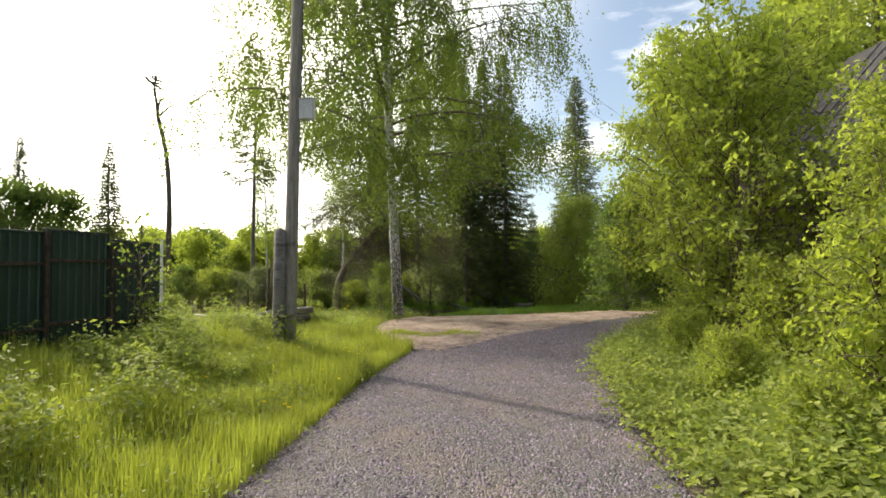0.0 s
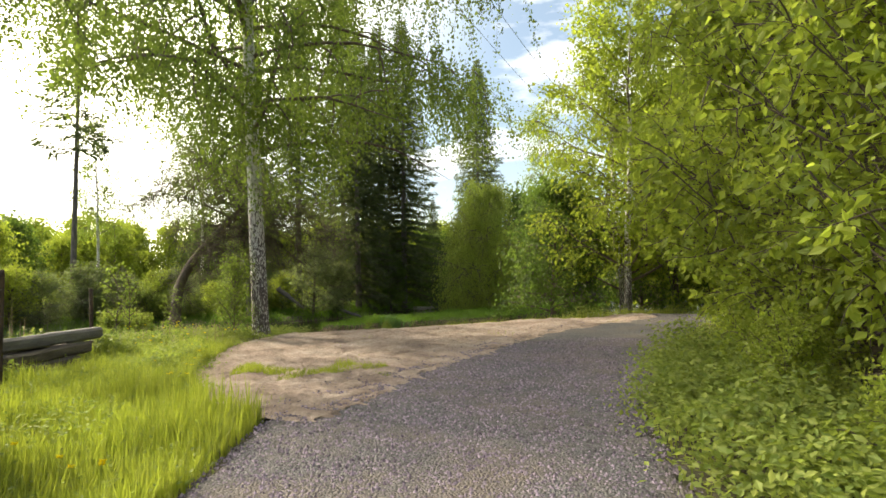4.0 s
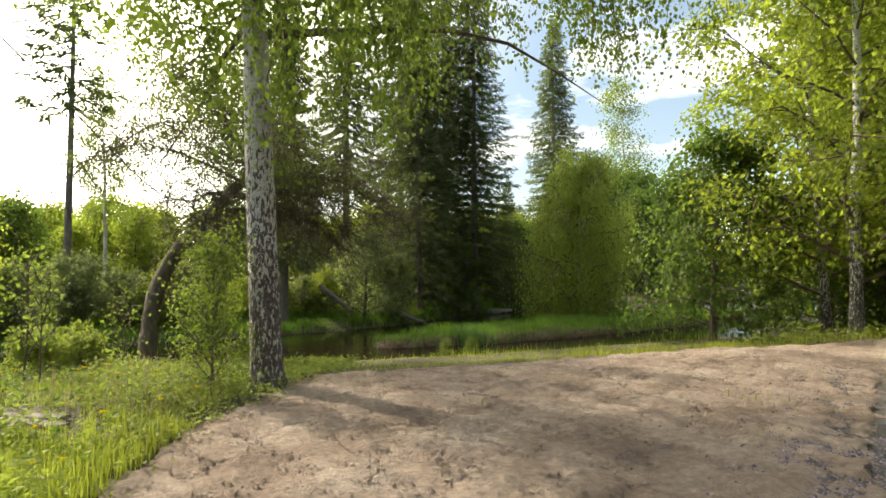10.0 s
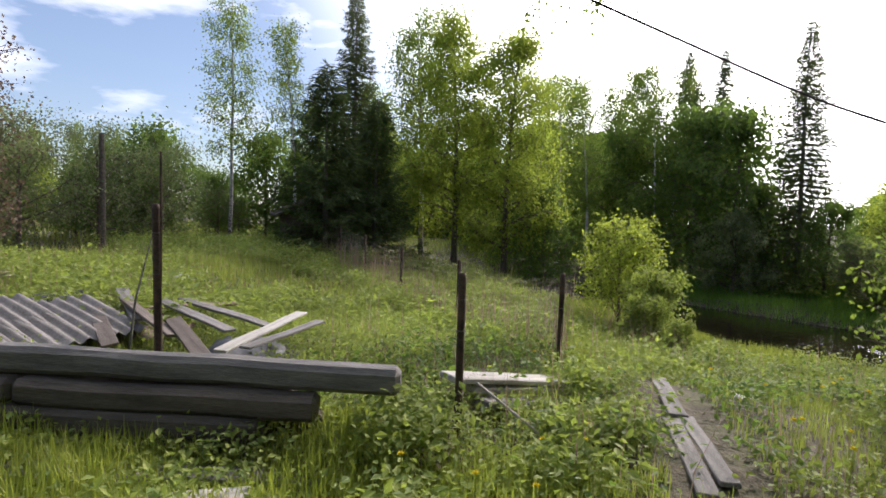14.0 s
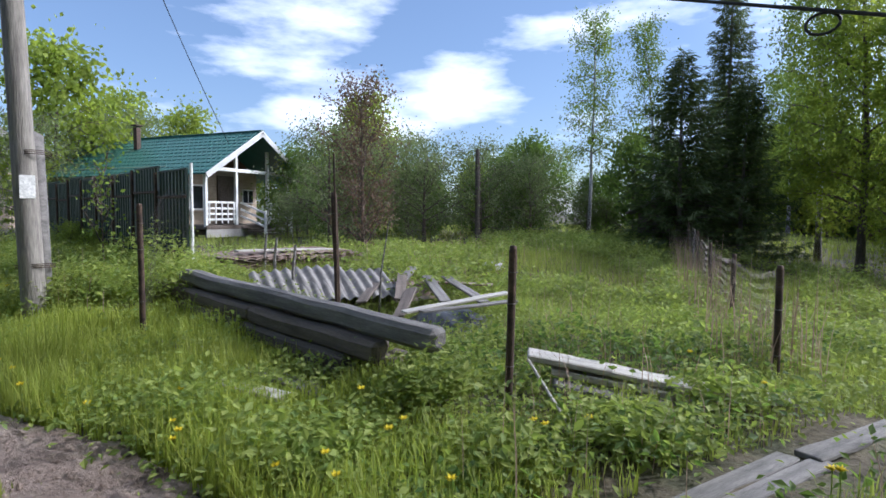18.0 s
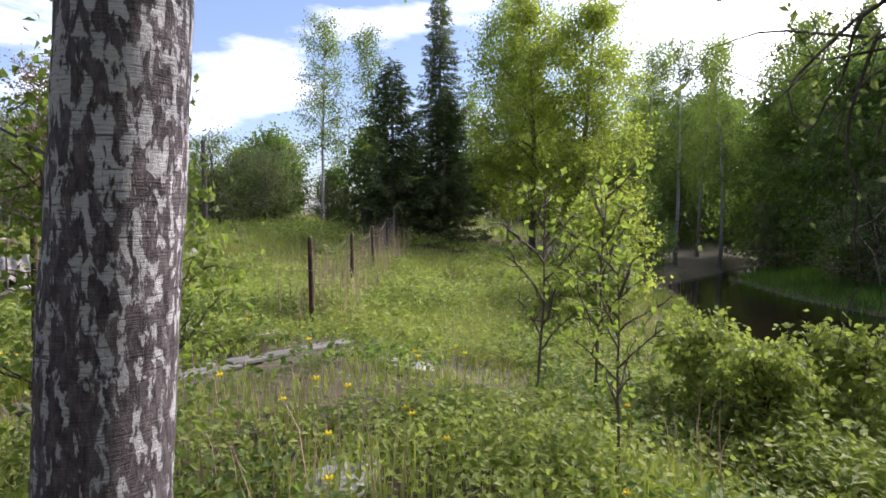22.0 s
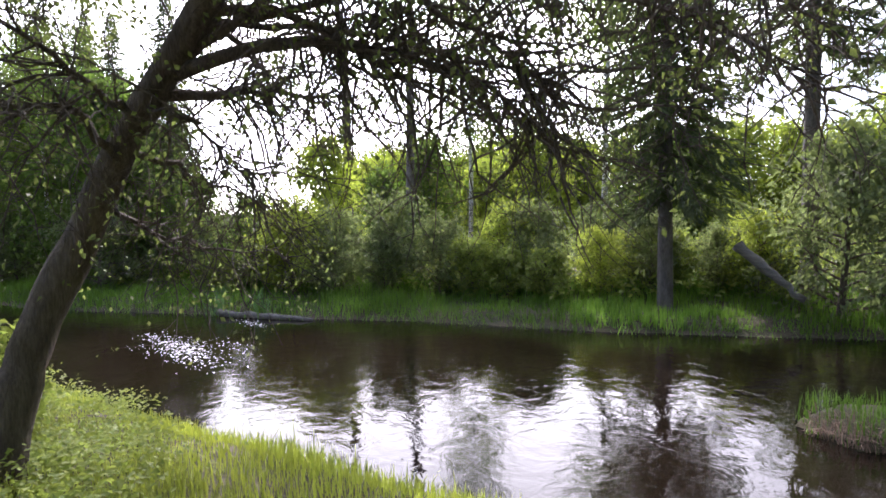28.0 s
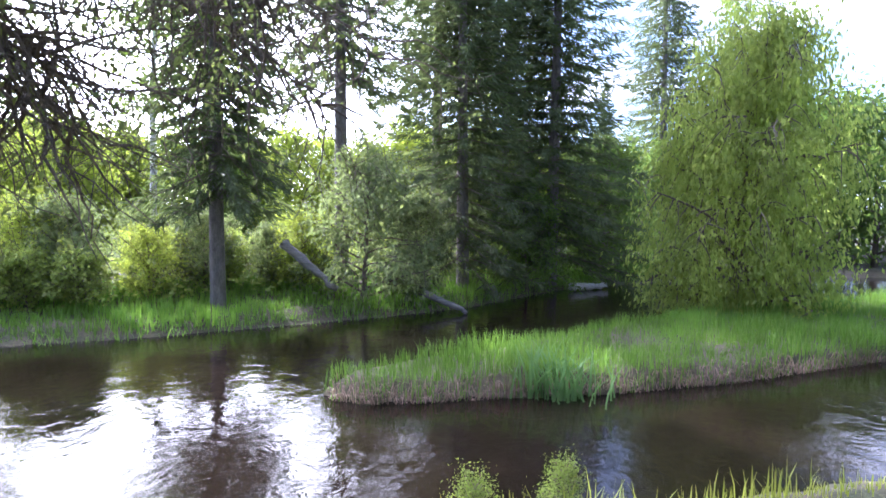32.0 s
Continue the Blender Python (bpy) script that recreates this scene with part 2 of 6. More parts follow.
def birch_bark():
    """White bark with fine dark rings, broken by dark fissured plates that thin out upwards."""
    m, n, l, s = nodes_of("birch_bark")
    ring = coords(n, l, (5.0, 5.0, 60))
    white, wf = noise_ramp(n, l, 2.6, ((0.34, (0.13, 0.115, 0.105)), (0.42, (0.66, 0.64, 0.63)), (0.7, (0.85, 0.84, 0.83))), ring, 5)
    plate = coords(n, l, (11.0, 11.0, 4.2))
    dark, df = noise_ramp(n, l, 2.7, ((0, (0,) * 3), (1, (1,) * 3)), plate, 6, 0.62, 0.3)
    sep = n.new("ShaderNodeSeparateXYZ")
    l.new(coords(n, l), sep.inputs[0])
    fade = n.new("ShaderNodeMapRange")
    for k, v in zip(("From Min", "From Max", "To Min", "To Max"), (0.7, 4.0, -0.05, 0.10)):
        fade.inputs[k].default_value = v
    l.new(sep.outputs["Z"], fade.inputs["Value"])
    thin = n.new("ShaderNodeMath")
    thin.operation = "SUBTRACT"
    l.new(df, thin.inputs[0])
    l.new(fade.outputs["Result"], thin.inputs[1])
    edge = n.new("ShaderNodeValToRGB")
    edge.color_ramp.elements[0].position, edge.color_ramp.elements[1].position = 0.470, 0.505
    l.new(thin.outputs["Value"], edge.inputs["Fac"])
    mask = edge.outputs["Color"]
    brown, bf = noise_ramp(n, l, 3.2, ((0.34, (0.030, 0.024, 0.026)), (0.48, (0.115, 0.092, 0.094)), (0.66, (0.27, 0.225, 0.225))), coords(n, l, (14, 14, 5)), 7, 0.7, 0.4)
    l.new(mix(n, l, mask, white, brown), s.inputs["Base Color"])
    s.inputs["Roughness"].default_value = 0.8
    bump(n, l, mix(n, l, 0.55, wf, mix(n, l, 0.6, mask, bf)), s, 1.0, 0.05)
    return m


M["birch_bark"] = birch_bark()


def ground_mats():
    m, n, l, s = nodes_of("soil_grass")
    v = coords(n, l)
    a, _ = noise_ramp(n, l, 0.8, ((0.35, (0.05, 0.055, 0.022)), (0.5, (0.10, 0.08, 0.05)), (0.65, (0.085, 0.085, 0.035))), v, 6)
    b, h = noise_ramp(n, l, 16, ((0.3, (0.55,) * 3), (0.7, (1.3,) * 3)), v, 4)
    l.new(mix(n, l, 1.0, a, b, "MULTIPLY"), s.inputs["Base Color"])
    s.inputs["Roughness"].default_value = 0.95
    bump(n, l, h, s, 0.8, 0.05)
    M["soil_grass"] = m
    m, n, l, s = nodes_of("gravel")
    v = coords(n, l)
    vor = n.new("ShaderNodeTexVoronoi")
    vor.inputs["Scale"].default_value = 46
    l.new(v, vor.inputs["Vector"])
    bw = n.new("ShaderNodeRGBToBW")
    l.new(vor.outputs["Color"], bw.inputs[0])
    cr = n.new("ShaderNodeValToRGB")
    cr.color_ramp.elements[0].color, cr.color_ramp.elements[1].color = (0.055, 0.053, 0.056, 1), (0.21, 0.202, 0.205, 1)
    l.new(bw.outputs[0], cr.inputs["Fac"])
    cell = cr.outputs["Color"]
    dust, _ = noise_ramp(n, l, 0.9, ((0.42, (0.0,) * 3), (0.66, (0.75,) * 3)), v, 5)
    l.new(mix(n, l, dust, cell, (0.20, 0.165, 0.14)), s.inputs["Base Color"])
    s.inputs["Roughness"].default_value = 0.9
    inv = n.new("ShaderNodeMath")
    inv.operation, inv.inputs[0].default_value = "SUBTRACT", 1.0
    l.new(vor.outputs["Distance"], inv.inputs[1])
    bump(n, l, inv.outputs[0], s, 1.0, 0.045)
    M["gravel"] = m
    m, n, l, s = nodes_of("bare_soil")
    v = coords(n, l)
    a, _ = noise_ramp(n, l, 1.1, ((0.3, (0.23, 0.165, 0.13)), (0.48, (0.46, 0.345, 0.275)), (0.72, (0.62, 0.51, 0.43))), v, 7)
    b, h = noise_ramp(n, l, 15, ((0.32, (0.58,) * 3), (0.68, (1.18,) * 3)), v, 8, 0.75)
    l.new(mix(n, l, 1.0, a, b, "MULTIPLY"), s.inputs["Base Color"])
    s.inputs["Roughness"].default_value = 0.95
    bump(n, l, h, s, 1.0, 0.09)
    M["bare_soil"] = m
    m, n, l, s = nodes_of("river_water")
    v = coords(n, l, (1.0, 1.0, 1.0))
    s.inputs["Base Color"].default_value = (0.011, 0.0075, 0.005, 1)
    s.inputs["Roughness"].default_value = 0.03
    s.inputs["IOR"].default_value = 1.333
    _, h = noise_ramp(n, l, 3.2, ((0, (0,) * 3), (1, (1,) * 3)), v, 4, 0.55, 0.6)
    _, h2 = noise_ramp(n, l, 0.55, ((0, (0,) * 3), (1, (1,) * 3)), v, 2, 0.5, 0.3)
    bump(n, l, mix(n, l, 0.35, h, h2), s, 0.20, 0.07)
    M["water"] = m


ground_mats()

# ---- mesh helpers ----
def mesh_from(name, verts, faces, mats, smooth=False, index=None):
    """One mesh from arrays; faces: an (n, k) array, or a list of polygons."""
    me = bpy.data.meshes.new(name)
    verts = np.asarray(verts, np.float32)
    if isinstance(faces, np.ndarray):
        n, k = faces.shape
        me.vertices.add(len(verts))
        me.vertices.foreach_set("co", verts.ravel())
        me.loops.add(n * k)
        me.loops.foreach_set("vertex_index", faces.astype(np.int32).ravel())
        me.polygons.add(n)
        me.polygons.foreach_set("loop_start", np.arange(0, n * k, k, dtype=np.int32))
        if index is not None:
            me.polygons.foreach_set("material_index", np.asarray(index, np.int32))
        me.polygons.foreach_set("use_smooth", np.full(n, smooth))
    else:
        me.from_pydata(verts.tolist(), [], faces)
        me.polygons.foreach_set("use_smooth", np.full(len(me.polygons), smooth))
    for m in mats if isinstance(mats, (list, tuple)) else [mats]:
        me.materials.append(m)
    me.update(calc_edges=True)
    return me


def piece(name, me, parent=None, label="", m=None):
    """Links a mesh as one object, a part of its parent."""
    ob = new(name, me)
    if parent is not None:
        ob.parent = parent
    if m is not None:
        ob.matrix_basis = m
    if label:
        ob["label"] = label
    return ob


def holder(name, m, label, category, group="", kind=""):
    ob = new(name)
    ob.empty_display_size = 0.1
    ob.matrix_basis = m
    return tagged(ob, label, category, group, kind)


def box_mesh(name, size, mat, bevel=0.006, origin=(0, 0, 0), wobble=0.0, cuts=0, seed=0):
    """A box with bevelled edges; wobble bends and wears it."""
    bm = bmesh.new()
    bmesh.ops.create_cube(bm, size=1.0)
    bmesh.ops.scale(bm, vec=size, verts=bm.verts)
    if cuts:
        axis = int(np.argmax(size))
        es = [e for e in bm.edges if abs((e.verts[0].co - e.verts[1].co)[axis]) > size[axis] * 0.9]
        bmesh.ops.subdivide_edges(bm, edges=es, cuts=cuts)
    if bevel:
        bmesh.ops.bevel(bm, geom=[e for e in bm.edges if len(e.link_faces) == 2 and e.calc_face_angle(0) > 0.5], offset=min(bevel, min(size) * 0.3), segments=1, affect="EDGES")
    rng = random.Random(seed)
    off = Vector((rng.random(), rng.random(), rng.random())) * 50
    for v in bm.verts:
        if wobble:
            v.co += wobble * noise.noise_vector(v.co * 1.7 + off) + 0.3 * wobble * noise.noise_vector(v.co * 7 + off)
        v.co += Vector(origin)
    me = bpy.data.meshes.new(name)
    bm.to_mesh(me)
    bm.free()
    me.materials.append(mat)
    return me


def tubes(lines, sides=6):
    """Sweeps (points, radii) lines into one vertex and quad array."""
    vs, fs, base = [], [], 0
    ang = np.linspace(0, 2 * math.pi, sides, endpoint=False)
    for pts, rad in lines:
        pts, rad = np.asarray(pts, float), np.asarray(rad, float)
        n = len(pts)
        d = np.gradient(pts, axis=0)
        d /= np.linalg.norm(d, axis=1)[:, None] + 1e-9
        ref = np.where(np.abs(d[:, 2:3]) > 0.95, np.array([[1.0, 0, 0]]), np.array([[0, 0, 1.0]]))
        u = np.cross(d, ref)
        u /= np.linalg.norm(u, axis=1)[:, None] + 1e-9
        w = np.cross(d, u)
        ring = pts[:, None] + rad[:, None, None] * (np.cos(ang)[None, :, None] * u[:, None] + np.sin(ang)[None, :, None] * w[:, None])
        vs.append(ring.reshape(-1, 3))
        i = base + (np.arange(n - 1)[:, None] * sides + np.arange(sides)[None])
        j = base + (np.arange(n - 1)[:, None] * sides + (np.arange(sides)[None] + 1) % sides)
        fs.append(np.stack([i, j, j + sides, i + sides], -1).reshape(-1, 4))
        base += n * sides
    return np.concatenate(vs), np.concatenate(fs)


def leaf_quads(rng, at, length, width, droop=0.0, along=None, flat=0.0):
    """A folded four-cornered leaf at every point, pointing every way, or mostly along."""
    n = len(at)
    d = rng.normal(size=(n, 3))
    if along is not None:
        d = d * 0.6 + along
    d[:, 2] -= droop
    if flat:
        d[:, 2] *= 1 - flat
    d /= np.linalg.norm(d, axis=1)[:, None] + 1e-9
    s = np.cross(d, rng.normal(size=(n, 3)) * (1 - flat) + np.array([0, 0, 1.0]) * (0.4 + flat))
    s /= np.linalg.norm(s, axis=1)[:, None] + 1e-9
    up = np.cross(s, d)
    k = (0.65 + 0.7 * rng.random(n))[:, None]
    ln, wd = length * k, width * k
    mid = at + d * ln * 0.45
    v = np.stack([at, mid + s * wd * 0.5 + up * wd * 0.16, at + d * ln, mid - s * wd * 0.5 + up * wd * 0.16], 1).reshape(-1, 3)
    return v, np.arange(n * 4).reshape(-1, 4)


def bent(rng, p, d, length, steps, lift=0.0, wig=0.12):
    """A wandering line from p along d."""
    pts, d = [np.array(p, float)], np.array(d, float)
    for _ in range(steps):
        d = d + rng.normal(size=3) * wig + np.array([0, 0, lift])
        d /= np.linalg.norm(d)
        pts.append(pts[-1] + d * length / steps)
    return np.array(pts)


def broadleaf(seed, height, radius, trunk_r, first=0.3, limbs=16, leaves=9000, leaf=(0.06, 0.045), weep=0.0, lean=(0, 0), narrow=0.5, clump=0.28, top=0.02, twigs=5, rise=0.35, sides=8, bare=0.0, strands=0, free=None):
    """Trunk, limbs and twigs as tubes, and leaves in clumps about the twigs."""
    rng = np.random.default_rng(seed)
    n = 14
    s = np.linspace(0, 1, n)
    sway = np.cumsum(rng.normal(size=(n, 2)) * 0.012 * height, axis=0) * (s[:, None] ** 1.2)
    trunk = np.stack([lean[0] * height * s + sway[:, 0] * 0.5, lean[1] * height * s + sway[:, 1] * 0.5, height * s], 1)
    rad = trunk_r * (1 - s) ** 0.8 + top
    rad[0] *= 1.35
    lines, spots, ways = [(trunk, rad)], [], []
    for k in range(limbs):
        h = first + (0.96 - first) * (k + rng.random()) / limbs
        p = np.array([np.interp(h, s, trunk[:, c]) for c in range(3)])
        a = k * 2.4 + rng.random()
        rel = (h - first) / (1 - first)
        out = radius * (1 - narrow * rel) * (0.5 + 0.6 * math.sin(math.pi * min(1, rel * 0.8 + 0.18))) * (0.75 + 0.45 * rng.random())
        d = np.array([math.cos(a), math.sin(a), rise + 0.35 * rel])
        limb = bent(rng, p, d / np.linalg.norm(d), out, 6, 0.02 - weep * 0.12, 0.14)
        r0 = max(0.012, np.interp(h, s, rad) * 0.45)
        lines.append((limb, np.linspace(r0, 0.006, len(limb))))
        for q in range(twigs):
            f = 0.25 + 0.75 * (q + rng.random()) / twigs
            b = np.array([np.interp(f, np.linspace(0, 1, len(limb)), limb[:, c]) for c in range(3)])
            dd = d * 0.5 + rng.normal(size=3) * 0.7
            dd[2] -= weep * 0.9
            dd /= np.linalg.norm(dd) + 1e-9
            tw = bent(rng, b, dd, out * 0.42 * (1.2 - 0.5 * f), 5, -weep * 0.35, 0.2)
            if free is not None and not free(tw[-1:])[0]:
                continue
            lines.append((tw, np.linspace(r0 * 0.35 + 0.003, 0.003, len(tw))))
            if rng.random() < bare:
                continue
            m = max(1, leaves // (limbs * twigs))
            pick = rng.random(m) ** 0.8 * (len(tw) - 1)
            i = np.minimum(pick.astype(int), len(tw) - 2)
            pt = tw[i] + (tw[i + 1] - tw[i]) * (pick - i)[:, None]
            sc = clump * (0.5 + rng.random())
            spread = rng.normal(size=(m, 3)) * sc * np.array([1, 1, 0.8])
            if weep:
                spread[:, 2] -= np.abs(rng.normal(size=m)) * weep * sc * 2.2
            spots.append(pt + spread)
            ways.append(np.tile(dd, (m, 1)))
    limb_lines = [ln for ln, _ in lines[1:]]
    for _ in range(strands):
        ln = limb_lines[int(rng.integers(len(limb_lines)))]
        p = ln[int(rng.integers(1, len(ln)))] + rng.normal(size=3) * 0.25
        drop = min(0.7 + 1.5 * rng.random(), p[2] - 3.0)
        if drop < 0.25:
            continue
        strand = bent(rng, p, (rng.normal() * 0.35, rng.normal() * 0.35, -0.6), drop, 5, -0.3, 0.1)
        if free is not None and not free(strand[-1:])[0]:
            continue
        lines.append((strand, np.linspace(0.006, 0.002, 6)))
        m = int(38 * drop) + 6
        f = rng.random(m) * 5
        i = np.minimum(f.astype(int), 4)
        spots.append(strand[i] + (strand[i + 1] - strand[i]) * (f - i)[:, None] + rng.normal(size=(m, 3)) * 0.07)
        ways.append(np.tile((0, 0, -0.8), (m, 1)))
    spots, ways = np.concatenate(spots), np.concatenate(ways)
    if free is not None:
        ok = free(spots)
        spots, ways = spots[ok], ways[ok]
    lv, lf = leaf_quads(rng, spots, leaf[0], leaf[1], 0.5 + weep, ways * 0.6)
    tv, tf = tubes(lines[:1], sides)
    bv, bf = tubes(lines[1:], 3 if sides < 8 else 4)
    return (np.concatenate([tv, bv]), np.concatenate([tf, bf + len(tv)]), (n - 1) * sides), (lv, lf)


def conifer(seed, height, radius, trunk_r, first=0.12, whorls=34, per=7, sprays=26, size=0.34, droop=0.35, gaps=0.1):
    """A spruce: a straight trunk, whorls of drooping boughs, sprays of needles along them."""
    rng = np.random.default_rng(seed)
    s = np.linspace(0, 1, 12)
    trunk = np.stack([0.02 * height * np.sin(s * 3 + seed) * 0.3, 0 * s, height * s], 1)
    rad = trunk_r * (1 - s) ** 0.9 + 0.012
    lines, spots, ways = [(trunk, rad)], [], []
    for k in range(whorls):
        rel = k / (whorls - 1)
        h = (first + (0.985 - first) * rel ** 0.9) * height
        out = radius * (1 - rel) ** 0.8 * (0.8 + 0.35 * rng.random()) + 0.12
        for q in range(per):
            if rng.random() < gaps:
                continue
            a = 2 * math.pi * (q + rng.random() * 0.7) / per + k * 1.3
            o = out * (0.7 + 0.5 * rng.random())
            f = np.linspace(0, 1, 5)
            drop = -droop * o * (f ** 1.3) + 0.16 * o * f ** 3 + (0.35 * rel) * o * f
            b = np.stack([math.cos(a) * o * f, math.sin(a) * o * f, h + drop], 1)
            lines.append((b, np.linspace(0.022 * (1 - rel) + 0.006, 0.004, 5)))
            m = max(5, int(sprays * 3.4 * o / radius) + 4)
            t = 0.12 + 0.88 * rng.random(m)
            pt = np.stack([np.interp(t, f, b[:, c]) for c in range(3)], 1) + rng.normal(size=(m, 3)) * 0.05
            side = np.array([-math.sin(a), math.cos(a), 0]) * rng.choice([-1, 1], m)[:, None]
            w = np.array([math.cos(a), math.sin(a), 0]) * 0.9 + side * (0.8 * (1.1 - t))[:, None]
            w[:, 2] -= 0.25 + droop * rng.random(m) * 1.3
            spots.append(pt)
            ways.append(w)
    spots, ways = np.concatenate(spots), np.concatenate(ways)
    lv, lf = leaf_quads(rng, spots, size * 0.85, size * 0.13, 0.0, ways * 1.5)
    tv, tf = tubes(lines[:1], 8)
    bv, bf = tubes(lines[1:], 3)
    return (np.concatenate([tv, bv]), np.concatenate([tf, bf + len(tv)]), 11 * 8), (lv, lf)


KINDS = {}


def tree_kind(key, made, bark, leaf):
    (tv, tf, split), (lv, lf) = made
    KINDS[key] = (mesh_from(key + "_trunk", tv, tf, [M[bark], M["twig"]], True, np.arange(len(tf)) >= split), mesh_from(key + "_crown", lv, lf, M[leaf]))


def plant(key, name, x, y, scale, turn, label, category="tree", group="", z=None, tall=1.0, crown="crown", stem="trunk"):
    z = height(x, y) - 0.03 if z is None else z
    ob = holder(name, Matrix.LocRotScale((x, y, z), Euler((0, 0, radians(turn))), (scale, scale, scale * tall)), label, category, group)
    piece(stem, KINDS[key][0], ob)
    piece(crown, KINDS[key][1], ob)
    return ob

# ---- the lie of the land ----
NEAR_X, NEAR_Y = (-400, -60, -20, -13, -10.8, -9.5, -7.2, -5.9, -5, -3.9, -2, 1.2, 3.8, 8, 14, 30, 60, 400), (80, 26, 10.4, 11.5, 12.0, 12.7, 13.8, 14.2, 14.6, 14.9, 15.7, 16.5, 17.5, 19, 20.5, 24, 30, 60)
FAR_X, FAR_Y = (-400, -60, -22, -18.5, -16.5, -13.6, -11.8, -9.7, -6.2, -3, -0.7, 1.9, 6, 14, 30, 60, 400), (90, 31, 12.5, 13.6, 14.8, 17.0, 18.0, 19.7, 21.6, 23.9, 25.9, 29.8, 33, 36, 39, 44, 75)
ISLE_X, ISLE_F, ISLE_B = (-1.98, -1.75, -1.3, -0.6, 0.4, 1.6, 3.5, 6.5, 11, 13.5), (19.05, 18.78, 18.68, 18.85, 19.2, 19.5, 20.3, 22, 24.8, 27.4), (19.15, 19.55, 19.9, 20.4, 21.3, 22.5, 24.2, 26.5, 28.6, 27.6)
ROAD_L = [(-0.45, -40), (-0.45, -5.7), (-0.48, -3), (-0.5, -1.7), (-0.27, 1.7), (0.2, 2.4), (0.95, 4.1), (2.8, 6.9), (4.6, 9.2), (8, 11.9), (14, 15), (40, 24)]
ROAD_R = [(2.9, -40), (2.85, -5.4), (2.8, -3.7), (2.9, -2), (3.0, -0.5), (3.4, 1.0), (3.96, 2.2), (5.2, 4.6), (6.3, 6.3), (9.6, 10.4), (15, 13.4), (41, 22)]
DIRT_A = [(0.2, 1.4), (0.8, 2.4), (1.5, 4.0), (3.3, 6.6), (5.1, 8.9), (8.6, 11.6)]
DIRT_B = [(-0.9, 1.9), (-1.95, 4.3), (-2.1, 7.4), (-1.5, 10.6), (3.2, 12.3), (8.4, 13.0)]
WATER = -0.95


def step(v):
    v = np.clip(v, 0, 1)
    return v * v * (3 - 2 * v)


def inside(poly, x, y):
    """Which of the points lie in the polygon."""
    r = np.zeros(np.shape(x), bool)
    n = len(poly)
    for i in range(n):
        (x0, y0), (x1, y1) = poly[i], poly[(i + 1) % n]
        if y0 != y1:
            r ^= ((y0 > y) != (y1 > y)) & (x < (x1 - x0) * (y - y0) / (y1 - y0) + x0)
    return r


def heights(x, y):
    """The ground's height, for arrays."""
    x, y = np.asarray(x, float), np.asarray(y, float)
    near, far = (np.interp(x, NEAR_X, NEAR_Y) - y) * 0.85, (y - np.interp(x, FAR_X, FAR_Y)) * 0.75
    ripple = 0.05 * np.sin(x * 1.3 + 0.7 * y) * np.sin(y * 0.9 - 0.4 * x) + 0.03 * np.sin(x * 3.1) * np.sin(y * 2.7)
    verge = 0.30 * step((-0.7 - x) / 2.2) * step((3.0 - y) / 2.5) + 0.12 * step((-2.2 - x) / 2) + 0.25 * step((-9 - x) / 12) * step((9 - y) / 8)
    east = 0.18 * step((x - np.interp(y, [p[1] for p in ROAD_R], [p[0] for p in ROAD_R]) - 0.3) / 2)
    base = verge + east + ripple * step((np.abs(x - 1.2) - 2.2) / 1.5)
    land_n = np.where(near < 0.5, WATER + 0.28 * near / 0.5, WATER + 0.28 + (base - WATER - 0.28) * step((near - 0.5) / np.interp(x, (-16, -12, -7, -5), (6.0, 8.5, 8.5, 6.0)) + 0.05))
    land_f = np.where(far < 0.35, WATER + 0.2 * far / 0.35, WATER + 0.2 + 0.42 * step((far - 0.35) / 4) + 0.022 * np.clip(far, 0, 60) + ripple)
    bed = WATER - 0.5 * step(np.minimum(-near, -far) / 1.5) - 0.03
    z = np.where(near > 0, land_n, np.where(far > 0, land_f, bed))
    isle = np.minimum(y - np.interp(x, ISLE_X, ISLE_F, 99, 99), np.interp(x, ISLE_X, ISLE_B, -99, -99) - y) * 0.8
    return np.where(isle > 0, WATER + np.minimum(0.25, isle * 2.2) + 0.03 * np.sin(x * 2) * np.sin(y * 3), z)


def height(x, y):
    return float(heights(np.array([x]), np.array([y]))[0])


def spaced(lo, a, b, hi, fine, n):
    grow = np.geomspace(1, hi - b + 1, n)[1:] - 1
    return np.concatenate([a - (np.geomspace(1, a - lo + 1, n)[1:] - 1)[::-1], np.arange(a, b, fine), b + grow])


gx, gy = spaced(-900, -28, 20, 900, 0.3, 26), spaced(-900, -14, 38, 900, 0.3, 26)
X2, Y2 = np.meshgrid(gx, gy)
Z2 = heights(X2, Y2)
nx, ny = len(gx), len(gy)
k = np.arange((ny - 1) * nx).reshape(ny - 1, nx)[:, :-1].ravel()
tagged(piece("ground", mesh_from("ground", np.stack([X2, Y2, Z2], -1).reshape(-1, 3), np.stack([k, k + 1, k + 1 + nx, k + nx], 1), M["soil_grass"], True)), "grassy earth sloping down to the river bank", "ground", kind="structure")


